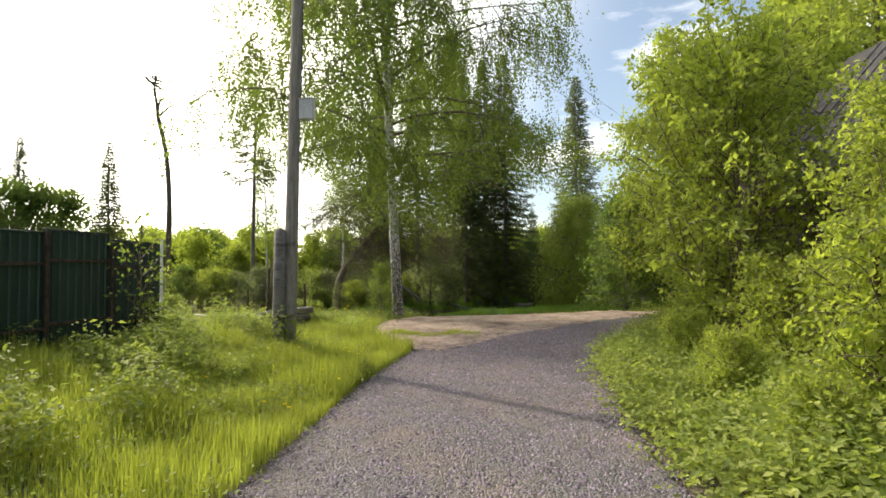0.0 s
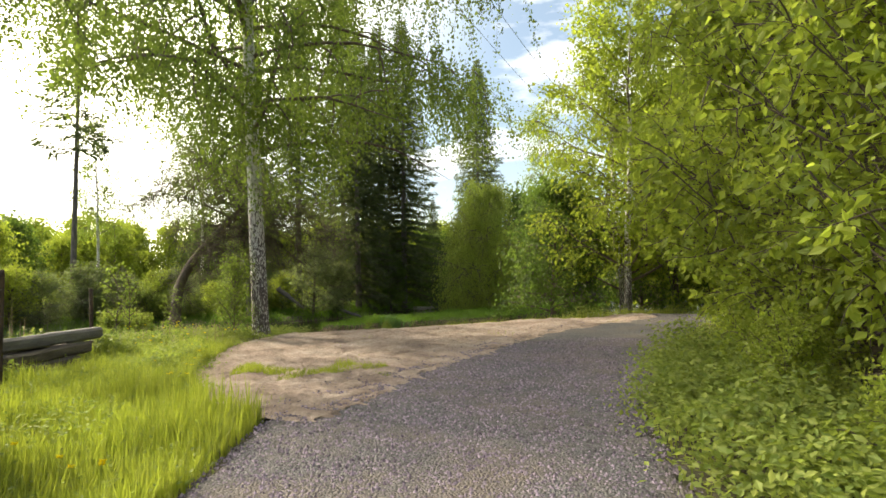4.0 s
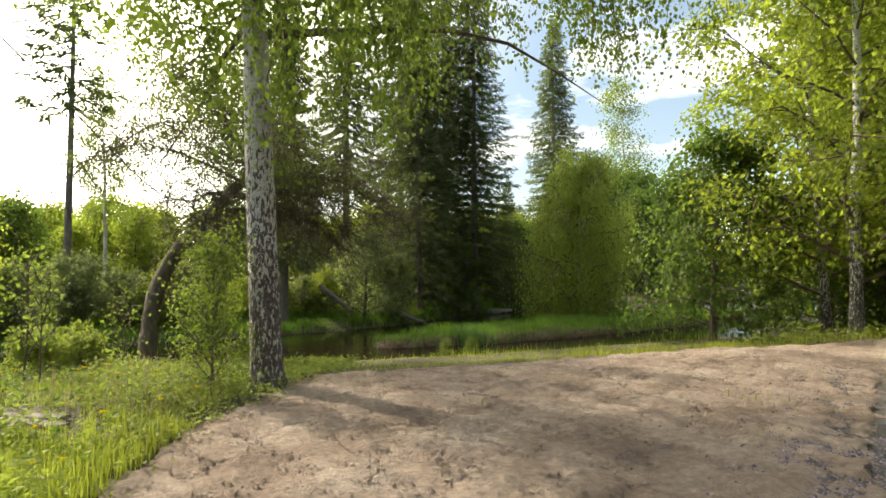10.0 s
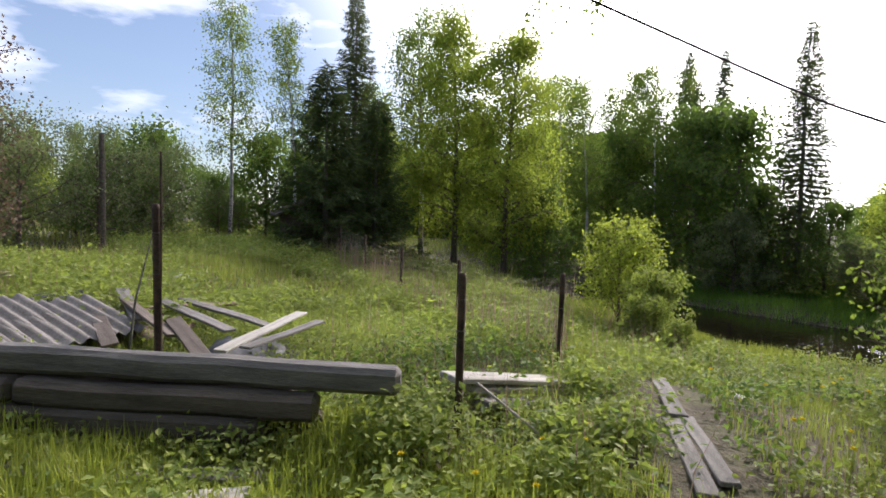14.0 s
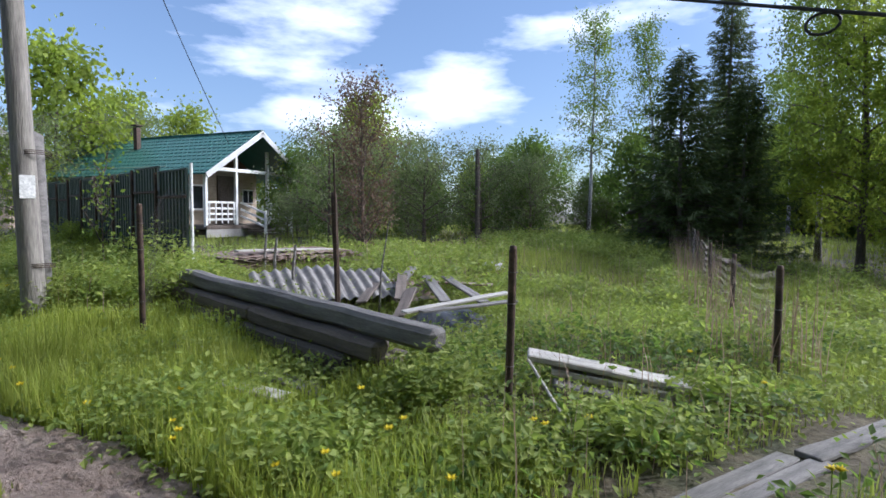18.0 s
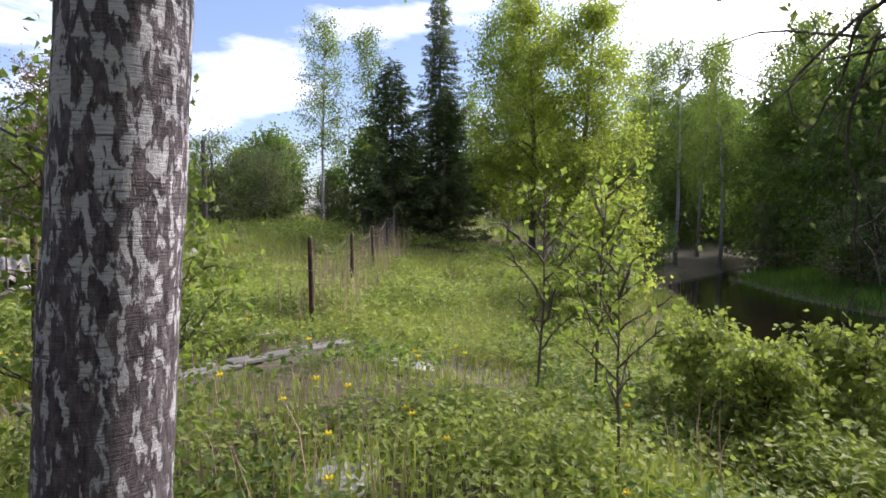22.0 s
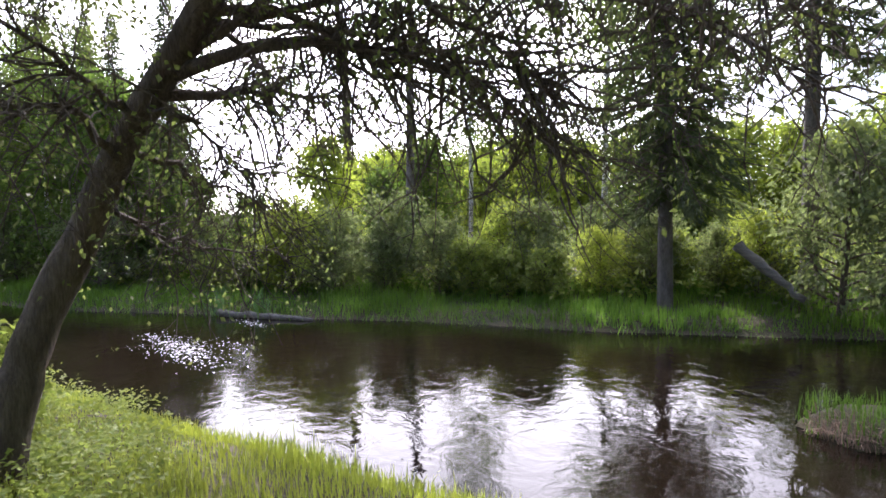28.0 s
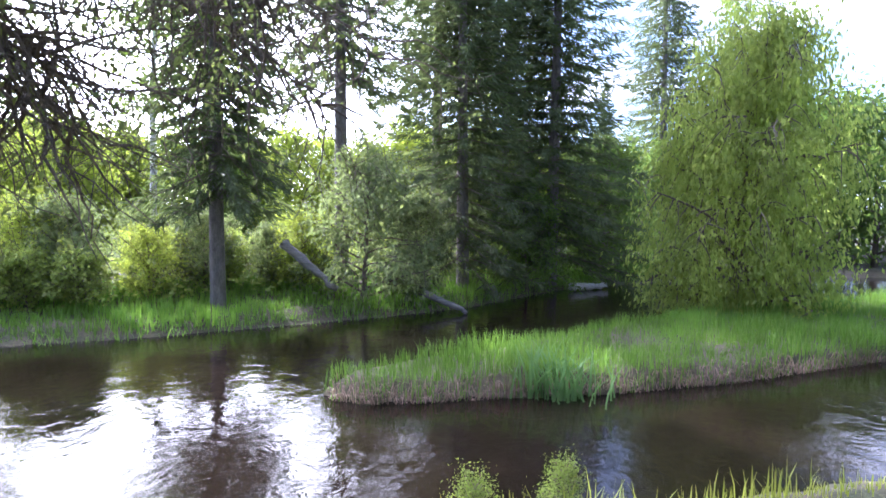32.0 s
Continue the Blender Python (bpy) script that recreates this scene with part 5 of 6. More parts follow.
limb_tree((-19.6, 24.5, -0.3), [(0, 0, 0), (-0.1, -0.06, 3), (-0.05, 0, 6), (-0.15, -0.1, 8.8), (-0.4, -0.25, 10.6), (-0.62, -0.4, 11.4), (-0.7, -0.45, 12.6), (-0.85, -0.55, 13.6), (-0.75, -0.5, 14.4)], 0.19, [
    (0.60, (0.30, 0.2, 1.0), 2.8, 0.20), (0.66, (0.42, 0.28, 0.9), 2.0, 0.12), (0.55, (0.6, 0.4, 0.5), 1.2, 0.06), (0.90, (-0.8, -0.5, 0.7), 1.9, 0.11), (0.92, (0.8, 0.5, 0.2), 1.3, 0.08), (0.90, (0.7, 0.5, -0.1), 1.4, 0.08),
    (0.94, (0.8, 0.3, 0.4), 1.2, 0.08), (0.95, (-0.3, 0.8, 0.3), 1.2, 0.08), (0.95, (0.3, -0.8, 0.3), 1.2, 0.08), (0.97, (0.5, 0.4, 0.8), 0.9, 0.06), (0.93, (-0.8, -0.2, 0.1), 1.1, 0.08), (0.98, (-0.5, -0.3, 0.9), 0.9, 0.06)], 8, 9, "dead_tree", "tall nearly bare tree trunk against the sky")


def logs(name, pts, r, mat, label, seed=0):
    rng = np.random.default_rng(seed)
    a, b = np.array(pts[0], float), np.array(pts[1], float)
    u = np.linspace(0, 1, 10)[:, None]
    line = a + (b - a) * u + rng.normal(size=(10, 3)) * r * 0.18
    rad = r * (1.1 - 0.45 * u[:, 0]) * (1 + 0.08 * rng.normal(size=10))
    line = np.concatenate([line[:1], line, line[-1:]])
    rad = np.r_[0.002, rad, 0.002]
    v, f4 = tubes([(line, rad)], 10)
    return tagged(piece(name, mesh_from(name, v, f4, M[mat], True)), label, "log")


logs("fallen_log", ((-4.6, 24.2, 0.66), (-3.3, 24.0, -0.3)), 0.10, "old_wood", "pale fallen trunk leaning down the far bank", 1)
logs("fallen_log", ((-1.74, 25.5, -0.5), (-0.55, 25.1, -0.9)), 0.08, "old_wood", "grey fallen log lying in the river", 2)
logs("fallen_log", ((2.25, 29.6, -0.8), (3.5, 30.4, -0.85)), 0.12, "pale_wood", "weathered log at the water's edge", 3)
logs("fallen_log", ((-13.4, 16.9, -0.88), (-11.3, 18.2, -0.92)), 0.08, "old_wood", "grey log lying along the far bank", 4)

# flags of iris by the island
rng = np.random.default_rng(3)


def sword_leaf(seed):
    """A sword-shaped leaf, folded along its middle and bent at the tip."""
    r = np.random.default_rng(seed)
    n = 6
    u = np.linspace(0, 1, n)
    bend, w = 0.10 + 0.30 * r.random(), 0.014
    mid = np.stack([bend * u ** 2.2, 0 * u, 0.62 * (u - 0.18 * bend * u ** 3)], 1)
    half = np.stack([0 * u, w * (1 - u ** 2.5) + 0.001, 0 * u], 1)
    v = np.concatenate([mid - half, mid + [0.006, 0, 0], mid + half])
    i = np.arange(n - 1)
    return mesh_from("iris_blade", v, np.concatenate([np.stack([i, i + 1, i + 1 + n, i + n], 1), np.stack([i + n, i + n + 1, i + 1 + 2 * n, i + 2 * n], 1)]), M["iris_leaf"], True)


SWORDS = [sword_leaf(k) for k in range(6)]
for cx, cy, n, s in ((1.1, 19.3, 80, 0.22), (-13.6, 17.0, 45, 0.25), (-12.6, 17.6, 32, 0.2), (0.7, 19.25, 16, 0.1)):
    clump = holder("iris_clump", pose(cx, cy, max(WATER - 0.05, height(cx, cy) - 0.02)), "clump of upright sword-shaped iris leaves in the shallows", "plant", "iris clumps")
    for k in range(n):
        dx, dy = rng.normal(0, s), rng.normal(0, s * 0.6)
        piece("leaf", SWORDS[k % 6], clump, "", pose(dx, dy, 0, rng.normal(0, 6), rng.normal(0, 6), 360 * rng.random()) @ Matrix.Scale(0.7 + 0.6 * rng.random(), 4))
# dead roots hanging under the island's edge
x = rng.uniform(-1.8, 6.4, 2600)
y = np.interp(x, ISLE_X, ISLE_F) + rng.normal(0.02, 0.05, 2600)
v, f = blades(rng, x, y, np.full(2600, 0.13), 0.006, 1.8)
tagged(piece("island_edge_straw", mesh_from("island_edge_straw", v, f, M["dry_grass"])), "brown matted straw along the island's undercut edge", "dry grass", kind="stuff")
plant("birch_bush", "willow_shoot", 0.15, 15.6, 0.27, 0, "small willow shoot with narrow leaves at the water", "shrub", z=-0.95)
plant("birch_bush", "willow_shoot", 0.75, 16.0, 0.25, 60, "small willow shoot with narrow leaves at the water", "shrub", z=-0.95)

# ---- the utility pole and its lines ----
def line_part(name, pts, r, mat, parent, label="", sides=8, smooth=True):
    v, f4 = tubes([(np.array(pts, float), np.full(len(pts), r) if np.isscalar(r) else np.array(r))], sides)
    return piece(name, mesh_from(name, v, f4, M[mat], smooth), parent, label)


PX, PY = -2.36, 0.33
pz = height(PX, PY)
pole = holder("utility_pole", pose(PX, PY, pz - 0.05), "weathered grey wooden power pole with a stub post wired to it", "utility pole")
line_part("pole_shaft", [(0.24 * k / 8, -0.10 * k / 8, 8.6 * k / 8) for k in range(9)], np.linspace(0.125, 0.09, 9), "pole_wood", pole, "", 14)
line_part("stub_post", [(-0.12, -0.20, 0), (-0.10, -0.20, 1.2), (-0.08, -0.20, 2.15), (-0.07, -0.20, 2.2)], [0.115, 0.11, 0.105, 0.03], "old_wood", pole, "short weathered stub post", 9)
for h in (0.62, 1.9):
    for q in range(3):
        a = np.linspace(0, 2 * math.pi, 25)
        line_part("wire_band", [(-0.04 + 0.19 * math.cos(t), -0.10 + 0.23 * math.sin(t), h + 0.02 * q + 0.02 * math.sin(t)) for t in a], 0.005, "rust", pole, "", 5)
cabinet = piece("meter_box", box_mesh("meter_box", (0.26, 0.17, 0.36), M["grey_paint"], 0.012, (0.36, -0.06, 4.35)), pole, "light grey metal box")
piece("box_lid", box_mesh("box_lid", (0.28, 0.19, 0.02), M["grey_paint"], 0.004, (0.36, -0.06, 4.54)), cabinet)
piece("box_bracket", box_mesh("box_bracket", (0.10, 0.05, 0.04), M["rust"], 0.004, (0.22, -0.05, 4.3)), pole)
piece("paper_notice", box_mesh("paper_notice", (0.15, 0.004, 0.26), M["white_paint"], 0.001, (0.05, 0.108, 1.55), 0.006, 4), pole, "torn white paper notice")
piece("crossarm", box_mesh("crossarm", (1.3, 0.09, 0.11), M["old_wood"], 0.008, (0.24, 0.0, 8.2)), pole)
for q in (-0.5, 0.5):
    line_part("insulator", [(0.24 + q, 0.0, 8.25), (0.24 + q, 0.0, 8.3), (0.24 + q, 0.0, 8.38)], [0.03, 0.045, 0.02], "white_paint", pole)
line_part("down_cable", [(0.26, -0.10, 4.5), (0.29, -0.12, 5.6), (0.34, -0.14, 8.1)], 0.012, "cable", pole)


def span(name, a, b, sag, r, label, n=30):
    u = np.linspace(0, 1, n)[:, None]
    p = np.array(a) + (np.array(b) - np.array(a)) * u
    p[:, 2] -= sag * 4 * (u * (1 - u))[:, 0]
    ob = line_part(name, p, r, "cable", None, "", 5)
    return tagged(ob, label, "cable")


for q in (-0.5, 0.5):
    span("power_line", (PX + 0.24 + q, PY, pz + 8.33), (22 + q, 44, 9.5), 0.8, 0.007, "thin overhead power line")
    span("power_line", (PX + 0.24 + q, PY, pz + 8.33), (-3 + q, -40, 8.5), 0.6, 0.007, "thin overhead power line")
span("power_line", (PX + 0.23, PY - 0.09, pz + 8.0), (-9.5, -9, 3.6), 0.2, 0.01, "service line running to the house")
HANG = ((PX + 0.22, PY - 0.03, 4.75), (-2.47, 4.2, 3.38), (-2.47, 7.2, 2.2), (-2.22, 8.4, 1.76), (-2.17, 9.38, 1.40))
hp = np.array(HANG)
u = np.linspace(0, 4, 60)
hl = np.stack([np.interp(u, np.arange(5), hp[:, c]) for c in range(3)], 1)
hl[1:-1] = (hl[:-2] + hl[1:-1] + hl[2:]) / 3
loose = holder("hanging_cable", Matrix(), "black slack cable with loops of wire tied along it", "cable")
line_part("cable_run", hl, 0.0050, "cable", loose, "", 6)
for k in (38, 45):
    a = np.linspace(0, 2 * math.pi * 1.2, 16)
    line_part("wire_loop", [tuple(hl[k] + np.array((0.0, 0.035 * math.cos(t), -0.03 + 0.025 * math.sin(t)))) for t in a], 0.004, "cable", loose, "", 5)

# ---- fences ----
POSTS = [(-2.95, 1.93, 1.35), (-4.2, 3.6, 1.5), (-4.0, 5.82, 1.12), (-6.28, 7.03, 1.0)]
for k in range(1, 6):
    POSTS.append((-6.28 - 2.5 * k, 7.03 - 1.05 * k, 1.0))


def fence_post(x, y, h, lean=0.0):
    z = height(x, y)
    ob = holder("fence_post", pose(x, y, z - 0.1, 0, lean), "dark rusty steel fence post in the grass", "fence post", "fence posts")
    line_part("post_tube", [(0, 0, 0), (0, 0, h * 0.5), (0.008, 0, h + 0.1)], 0.03, "rust", ob, "", 7)
    line_part("post_cap", [(0.008, 0, h + 0.095), (0.008, 0, h + 0.13), (0.008, 0, h + 0.135)], [0.026, 0.026, 0.004], "rust", ob, "", 7)
    for q in (0.35, 0.75, 0.95):
        line_part("tie_wire", [(0.034 * math.cos(t), 0.034 * math.sin(t), h * q) for t in np.linspace(0, 6.3, 9)], 0.004, "wire", ob, "", 4)


for k, (x, y, h) in enumerate(POSTS):
    fence_post(x, y, h, (0, 2, -2, 1, -1, 2, 0, 1, 2)[k])
line = holder("post_rod", pose(-4.16, 3.62, height(-4.16, 3.62)), "thin rusty rod tied to a fence post", "rod")
line_part("rod", [(0, 0, 0.3), (0.03, 0.02, 1.2), (0.06, 0.03, 1.9)], 0.009, "rust", line, "", 6)
line = holder("stick", pose(-5.6, 2.6, height(-5.6, 2.6)), "thin dead stick standing in the grass", "stick")
line_part("stick_stem", [(0, 0, -0.05), (0.05, 0.1, 0.6), (0.08, 0.28, 1.25)], [0.016, 0.012, 0.006], "old_wood", line, "", 6)


def chain_link(a, b, h, wave, label, sag=0.0):
    """Diamond wire netting between two posts: zigzag wires, bowed and slack."""
    a, b = np.array(a, float), np.array(b, float)
    span_l = np.linalg.norm(b - a)
    d = (b - a) / span_l
    nrm = np.array([-d[1], d[0]])
    cell = 0.055
    cols, rows = int(span_l / cell), int(h / cell)
    lines = []
    for c in range(cols):
        for sgn in (1,):
            z = np.arange(rows + 1) * cell
            s = (c + 0.5 + 0.5 * np.where(np.arange(rows + 1) % 2 == 0, -1, 1)) * cell
            xy = a[None] + d[None] * s[:, None] + nrm[None] * (wave * np.sin(s * 2.3 + z * 1.7) + 0.004)[:, None]
            g = heights(xy[:, 0], xy[:, 1])
            zz = g + 0.04 + z * (1 - sag * math.sin(math.pi * c / cols))
            lines.append((np.column_stack([xy, zz]), np.full(rows + 1, 0.001)))
    v, f4 = tubes(lines, 3)
    return tagged(piece("wire_netting", mesh_from("wire_netting", v, f4, M["wire"])), label, "wire fence")


NET = "rusty diamond wire netting stretched between the posts"
chain_link((-4.42, -0.3), POSTS[0][:2], 1.3, 0.05, NET)
chain_link(POSTS[2][:2], POSTS[3][:2], 1.0, 0.07, "slack wavy wire netting at the fence corner", 0.12)
for k in range(3, 8):
    chain_link(POSTS[k][:2], POSTS[k + 1][:2], 0.95, 0.03, NET, 0.08)
chain_link((4.55, -8.5), (4.6, -4.5), 1.5, 0.05, "wire netting half hidden behind the bushes")
chain_link((4.6, -4.5), (4.9, -1.0), 1.5, 0.05, "wire netting half hidden behind the bushes")
for x, y in ((4.55, -8.5), (4.6, -4.5), (4.9, -1.0)):
    fence_post(x, y, 1.5)


def metal_fence(a, b, h, label):
    a, b = np.array(a, float), np.array(b, float)
    n = int(np.linalg.norm(b - a) / 1.1)
    d = (b - a) / n
    yaw = math.degrees(math.atan2(d[1], d[0]))
    w = float(np.linalg.norm(d))
    fence = holder("metal_fence", Matrix(), label, "metal fence")
    prof = []
    s, up = 0.0, True
    while s < w - 0.01:
        prof += [(s, 0.0), (min(s + 0.06, w), 0.0), (min(s + 0.075, w), 0.022), (min(s + 0.125, w), 0.022)]
        s += 0.14
    prof.append((w, 0.0))
    p = np.array(prof)
    m = len(p)
    v = np.concatenate([np.column_stack([p[:, 0], p[:, 1] + t, np.full(m, z)]) for t in (0, -0.003) for z in (0.06, h)])
    i = np.arange(m - 1)
    f4 = np.concatenate([np.stack([i, i + 1, i + 1 + m, i + m], 1), np.stack([i + 2 * m, i + 3 * m, i + 3 * m + 1, i + 2 * m + 1], 1), np.stack([i + m, i + m + 1, i + 3 * m + 1, i + 3 * m], 1)])
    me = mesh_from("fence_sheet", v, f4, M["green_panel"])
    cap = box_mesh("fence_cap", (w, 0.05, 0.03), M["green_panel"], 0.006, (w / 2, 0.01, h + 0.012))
    post = box_mesh("fence_steel_post", (0.06, 0.04, h), M["rust"], 0.004, (0, -0.05, h / 2))
    rail = box_mesh("fence_rail", (w, 0.03, 0.04), M["rust"], 0.003, (w / 2, -0.03, 0))
    for k in range(n):
        q = a + d * k
        g = height(*q)
        mm = pose(q[0], q[1], g, 0, 0, yaw)
        piece("sheet", me, fence, "", mm)
        piece("top_cap", cap, fence, "", mm)
        piece("steel_post", post, fence, "", mm)
        for z in (0.45, h - 0.4):
            piece("rail", rail, fence, "", mm @ pose(0, 0, z))


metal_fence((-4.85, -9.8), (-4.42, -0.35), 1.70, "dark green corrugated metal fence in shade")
white = holder("white_post", pose(-4.44, -0.25, height(-4.4, -0.25)), "white-painted end post of the metal fence", "fence post")
line_part("post_tube", [(0, 0, 0), (0, 0, 1.0), (0, 0, 1.72)], 0.024, "white_paint", white, "", 8)

# ---- timber, sheets and planks in the grass ----
def beam(name, a, b, w, h, mat, label, parent=None, seed=0, wob=0.012, roll=0.0):
    a, b = Vector(a), Vector(b)
    d = b - a
    me = box_mesh(name, (d.length, w, h), M[mat], min(w, h) * 0.2, (0, 0, 0), wob, 10, seed)
    m = Matrix.Translation((a + b) / 2) @ d.to_track_quat("X", "Z").to_matrix().to_4x4() @ pose(0, 0, 0, roll)
    ob = piece(name, me, parent, label if parent is not None else "", m)
    return ob if parent is not None else tagged(ob, label, "timber", "stacked beams")


BM = "weathered grey squared beam in the stack beside the fence"
beam("timber_beam", (-3.72, 1.15, 0.68), (-3.72, 5.42, 0.55), 0.17, 0.17, "old_wood", "long round-edged weathered grey log on top of the stack", seed=1, wob=0.02)
for k, (x, y0, y1, row) in enumerate(((-3.64, 0.45, 2.95, 1), (-3.62, 2.98, 4.9, 1), (-3.60, 0.6, 4.55, 2), (-3.56, 0.4, 4.3, 3), (-3.82, 0.8, 4.7, 1), (-3.79, 0.7, 4.9, 2), (-3.76, 0.9, 4.6, 3), (-3.98, 1.2, 4.8, 2), (-3.95, 1.0, 4.4, 3))):
    beam("timber_beam", (x, y0, 0.70 - 0.03 * y0 - 0.165 * row), (x, y1, 0.70 - 0.03 * y1 - 0.165 * row), 0.17, 0.155 + 0.006 * (k % 3), "dark_wood", BM, seed=2 + k)
beam("plank", (-3.0, 2.4, 0.20), (-3.25, 5.0, 0.10), 0.18, 0.03, "old_wood", "grey plank lying in the weeds", seed=7)
beam("plank", (-4.35, 5.75, 0.40), (-5.15, 6.95, 0.17), 0.26, 0.045, "pale_wood", "pale bleached plank resting on a low stack", seed=8)
beam("plank", (-4.45, 5.9, 0.30), (-5.0, 6.8, 0.14), 0.24, 0.05, "pale_wood", "pale bleached plank resting on a low stack", seed=9)
beam("plank", (-4.30, 6.0, 0.22), (-4.85, 6.8, 0.09), 0.22, 0.06, "old_wood", "weathered plank under the pale ones", seed=10)
beam("plank", (-4.95, 6.65, 0.16), (-5.5, 7.3, 0.12), 0.22, 0.035, "pale_wood", "pale plank lying in the grass", seed=11)
PATHW = "worn grey board laid as a footpath in the grass"
def on_ground(x, y, up):
    return (x, y, height(x, y) + up)


beam("path_board", on_ground(-3.1, 7.2, 0.03), on_ground(-4.35, 7.5, 0.035), 0.13, 0.035, "old_wood", PATHW, seed=12)
beam("path_board", on_ground(-3.2, 7.37, 0.03), on_ground(-4.45, 7.66, 0.03), 0.12, 0.035, "old_wood", PATHW, seed=13)
beam("path_board", on_ground(-4.4, 7.58, 0.045), on_ground(-5.7, 7.92, 0.04), 0.15, 0.035, "old_wood", PATHW, seed=14)
beam("path_slab", on_ground(-5.35, 8.45, -0.02), on_ground(-5.62, 8.85, -0.02), 0.30, 0.07, "stone", "flat stone slab half sunk in the grass", seed=15)
beam("old_plank", (-2.77, 3.95, 0.15), (-2.9, 4.7, 0.16), 0.16, 0.03, "pale_wood", "short pale board lost in the grass", seed=16)
beam("stick", (-4.05, 5.95, 0.45), (-3.75, 6.6, 0.02), 0.018, 0.018, "pale_wood", "thin dry stick leaning by the post", seed=17, wob=0.004)


def wavy_sheet(name, size, m, mat, label, amp=0.025, pitch=0.15, warp=0.05, seed=0):
    """A corrugated sheet with thickness, warped."""
    nx_, ny_ = int(size[0] / pitch * 6), 8
    x, y = np.linspace(0, size[0], nx_), np.linspace(0, size[1], ny_)
    X_, Y_ = np.meshgrid(x, y)
    z = amp * np.sin(X_ * 2 * math.pi / pitch) + warp * np.sin(X_ * 1.9 + seed) * np.sin(Y_ * 2.2 + seed)
    top = np.stack([X_, Y_, z], -1).reshape(-1, 3)
    v = np.concatenate([top, top - [0, 0, 0.007]])
    n = nx_ * ny_
    q = np.arange((ny_ - 1) * nx_).reshape(ny_ - 1, nx_)[:, :-1].ravel()
    e = np.r_[np.arange(nx_ - 1), (ny_ - 1) * nx_ + np.arange(nx_ - 1)]
    f4 = np.concatenate([np.stack([q, q + 1, q + 1 + nx_, q + nx_], 1), np.stack([q + nx_ + n, q + 1 + nx_ + n, q + 1 + n, q + n], 1), np.stack([e + n, e + 1 + n, e + 1, e], 1)])
    return tagged(piece(name, mesh_from(name, v, f4, M[mat], True), None, "", m), label, "roof sheet", "roof sheets")


SL = "old grey corrugated asbestos sheet lying on the ground"
for k, (x, y, z, a, tx) in enumerate(((-6.45, 1.68, 0.62, -26, -15), (-5.95, 1.30, 0.66, -22, -17), (-6.3, 1.2, 0.56, -30, -12))):
    wavy_sheet("slate_sheet", (1.3, 1.05), pose(x, y, z, tx, 2, a), "slate", SL, 0.026, 0.15, 0.03, k)
RS = "rusty brown roofing sheet in a flat stack"
for k in range(13):
    wavy_sheet("roofing_sheet", (2.4, 1.15), pose(-4.95 - 0.05 * (k % 4), -0.28 + 0.04 * (k % 3), 0.30 + 0.036 * k, 1, -1, 172 + 2.5 * (k % 5)), "rust_sheet", RS, 0.012, 0.2, 0.012, k)
for k in range(3):
    wavy_sheet("roofing_sheet", (1.1, 0.6), pose(-6.6 + 0.1 * k, 1.5 + 0.1 * k, 0.30 + 0.05 * k, 3, 5, 50 + 5 * k), "rust_sheet", "dark bent sheet thrown on the pile", 0.015, 0.2, 0.06, k + 9)


def crumpled(name, x, y, r, h, mat, label, seed):
    """A sheet draped over a low heap, folded and creased."""
    n = 36
    X_, Y_ = np.meshgrid(np.linspace(-r, r, n), np.linspace(-r * 0.7, r * 0.7, n))
    d = np.hypot(X_ / r, Y_ / (r * 0.7))
    crease = np.array([[noise.noise(Vector((a * 3.1 + seed, b * 3.1, 0))) + 0.5 * abs(noise.noise(Vector((a * 8 + seed, b * 8, 3)))) for a, b in zip(ra, rb)] for ra, rb in zip(X_, Y_)])
    z = h * step(1.15 - d) + 0.10 * crease * step(1.3 - d)
    g = heights(X_ + x, Y_ + y)
    v = np.stack([X_ + x, Y_ + y, g + np.maximum(z, 0.0) + 0.01], -1).reshape(-1, 3)
    keep = (d < 1.08 + 0.1 * np.sin(np.arctan2(Y_, X_) * 5 + seed))
    q = np.arange((n - 1) * n).reshape(n - 1, n)[:, :-1]
    q = q[keep[:-1, :-1]].ravel()
    top = np.stack([q, q + 1, q + 1 + n, q + n], 1)
    v2 = np.concatenate([v, v - [0, 0, 0.006]])
    return tagged(piece(name, mesh_from(name, v2, np.concatenate([top, top[:, ::-1] + n * n]), M[mat], True)), label, "tarp")


for k, (x0, y0, x1, y1, z) in enumerate(((-6.5, 2.1, -5.5, 3.1, 0.46), (-6.7, 2.4, -5.9, 3.5, 0.44), (-6.2, 1.9, -5.3, 2.6, 0.40), (-7.0, 2.5, -6.3, 3.8, 0.42), (-5.9, 2.9, -5.0, 3.6, 0.38), (-7.1, 1.7, -6.0, 2.5, 0.50))):
    beam("plank", (x0, y0, z + 0.10), (x1, y1, z - 0.06), 0.15, 0.03, ("dark_wood", "old_wood")[k % 2], "dark weathered board thrown on the heap", seed=40 + k, roll=(k * 37) % 25 - 12)
crumpled("tarpaulin", -5.7, 3.7, 0.85, 0.20, "tarp", "black plastic tarpaulin heaped over rubble", 3.0)
crumpled("tarpaulin", -6.9, 1.1, 0.65, 0.14, "tarp", "dark crumpled sheeting on the rubbish pile", 8.0)
beam("plank", (-4.95, 3.75, 0.40), (-6.3, 4.15, 0.52), 0.14, 0.025, "pale_wood", "pale plank lying across the tarpaulin", seed=21)
beam("plank", (-5.0, 3.95, 0.42), (-6.1, 4.4, 0.46), 0.12, 0.025, "old_wood", "grey plank lying across the tarpaulin", seed=22)
beam("plank", (-5.3, -0.6, 0.82), (-7.3, -0.5, 0.78), 0.2, 0.03, "pale_wood", "pale board on the sheet stack", seed=23)
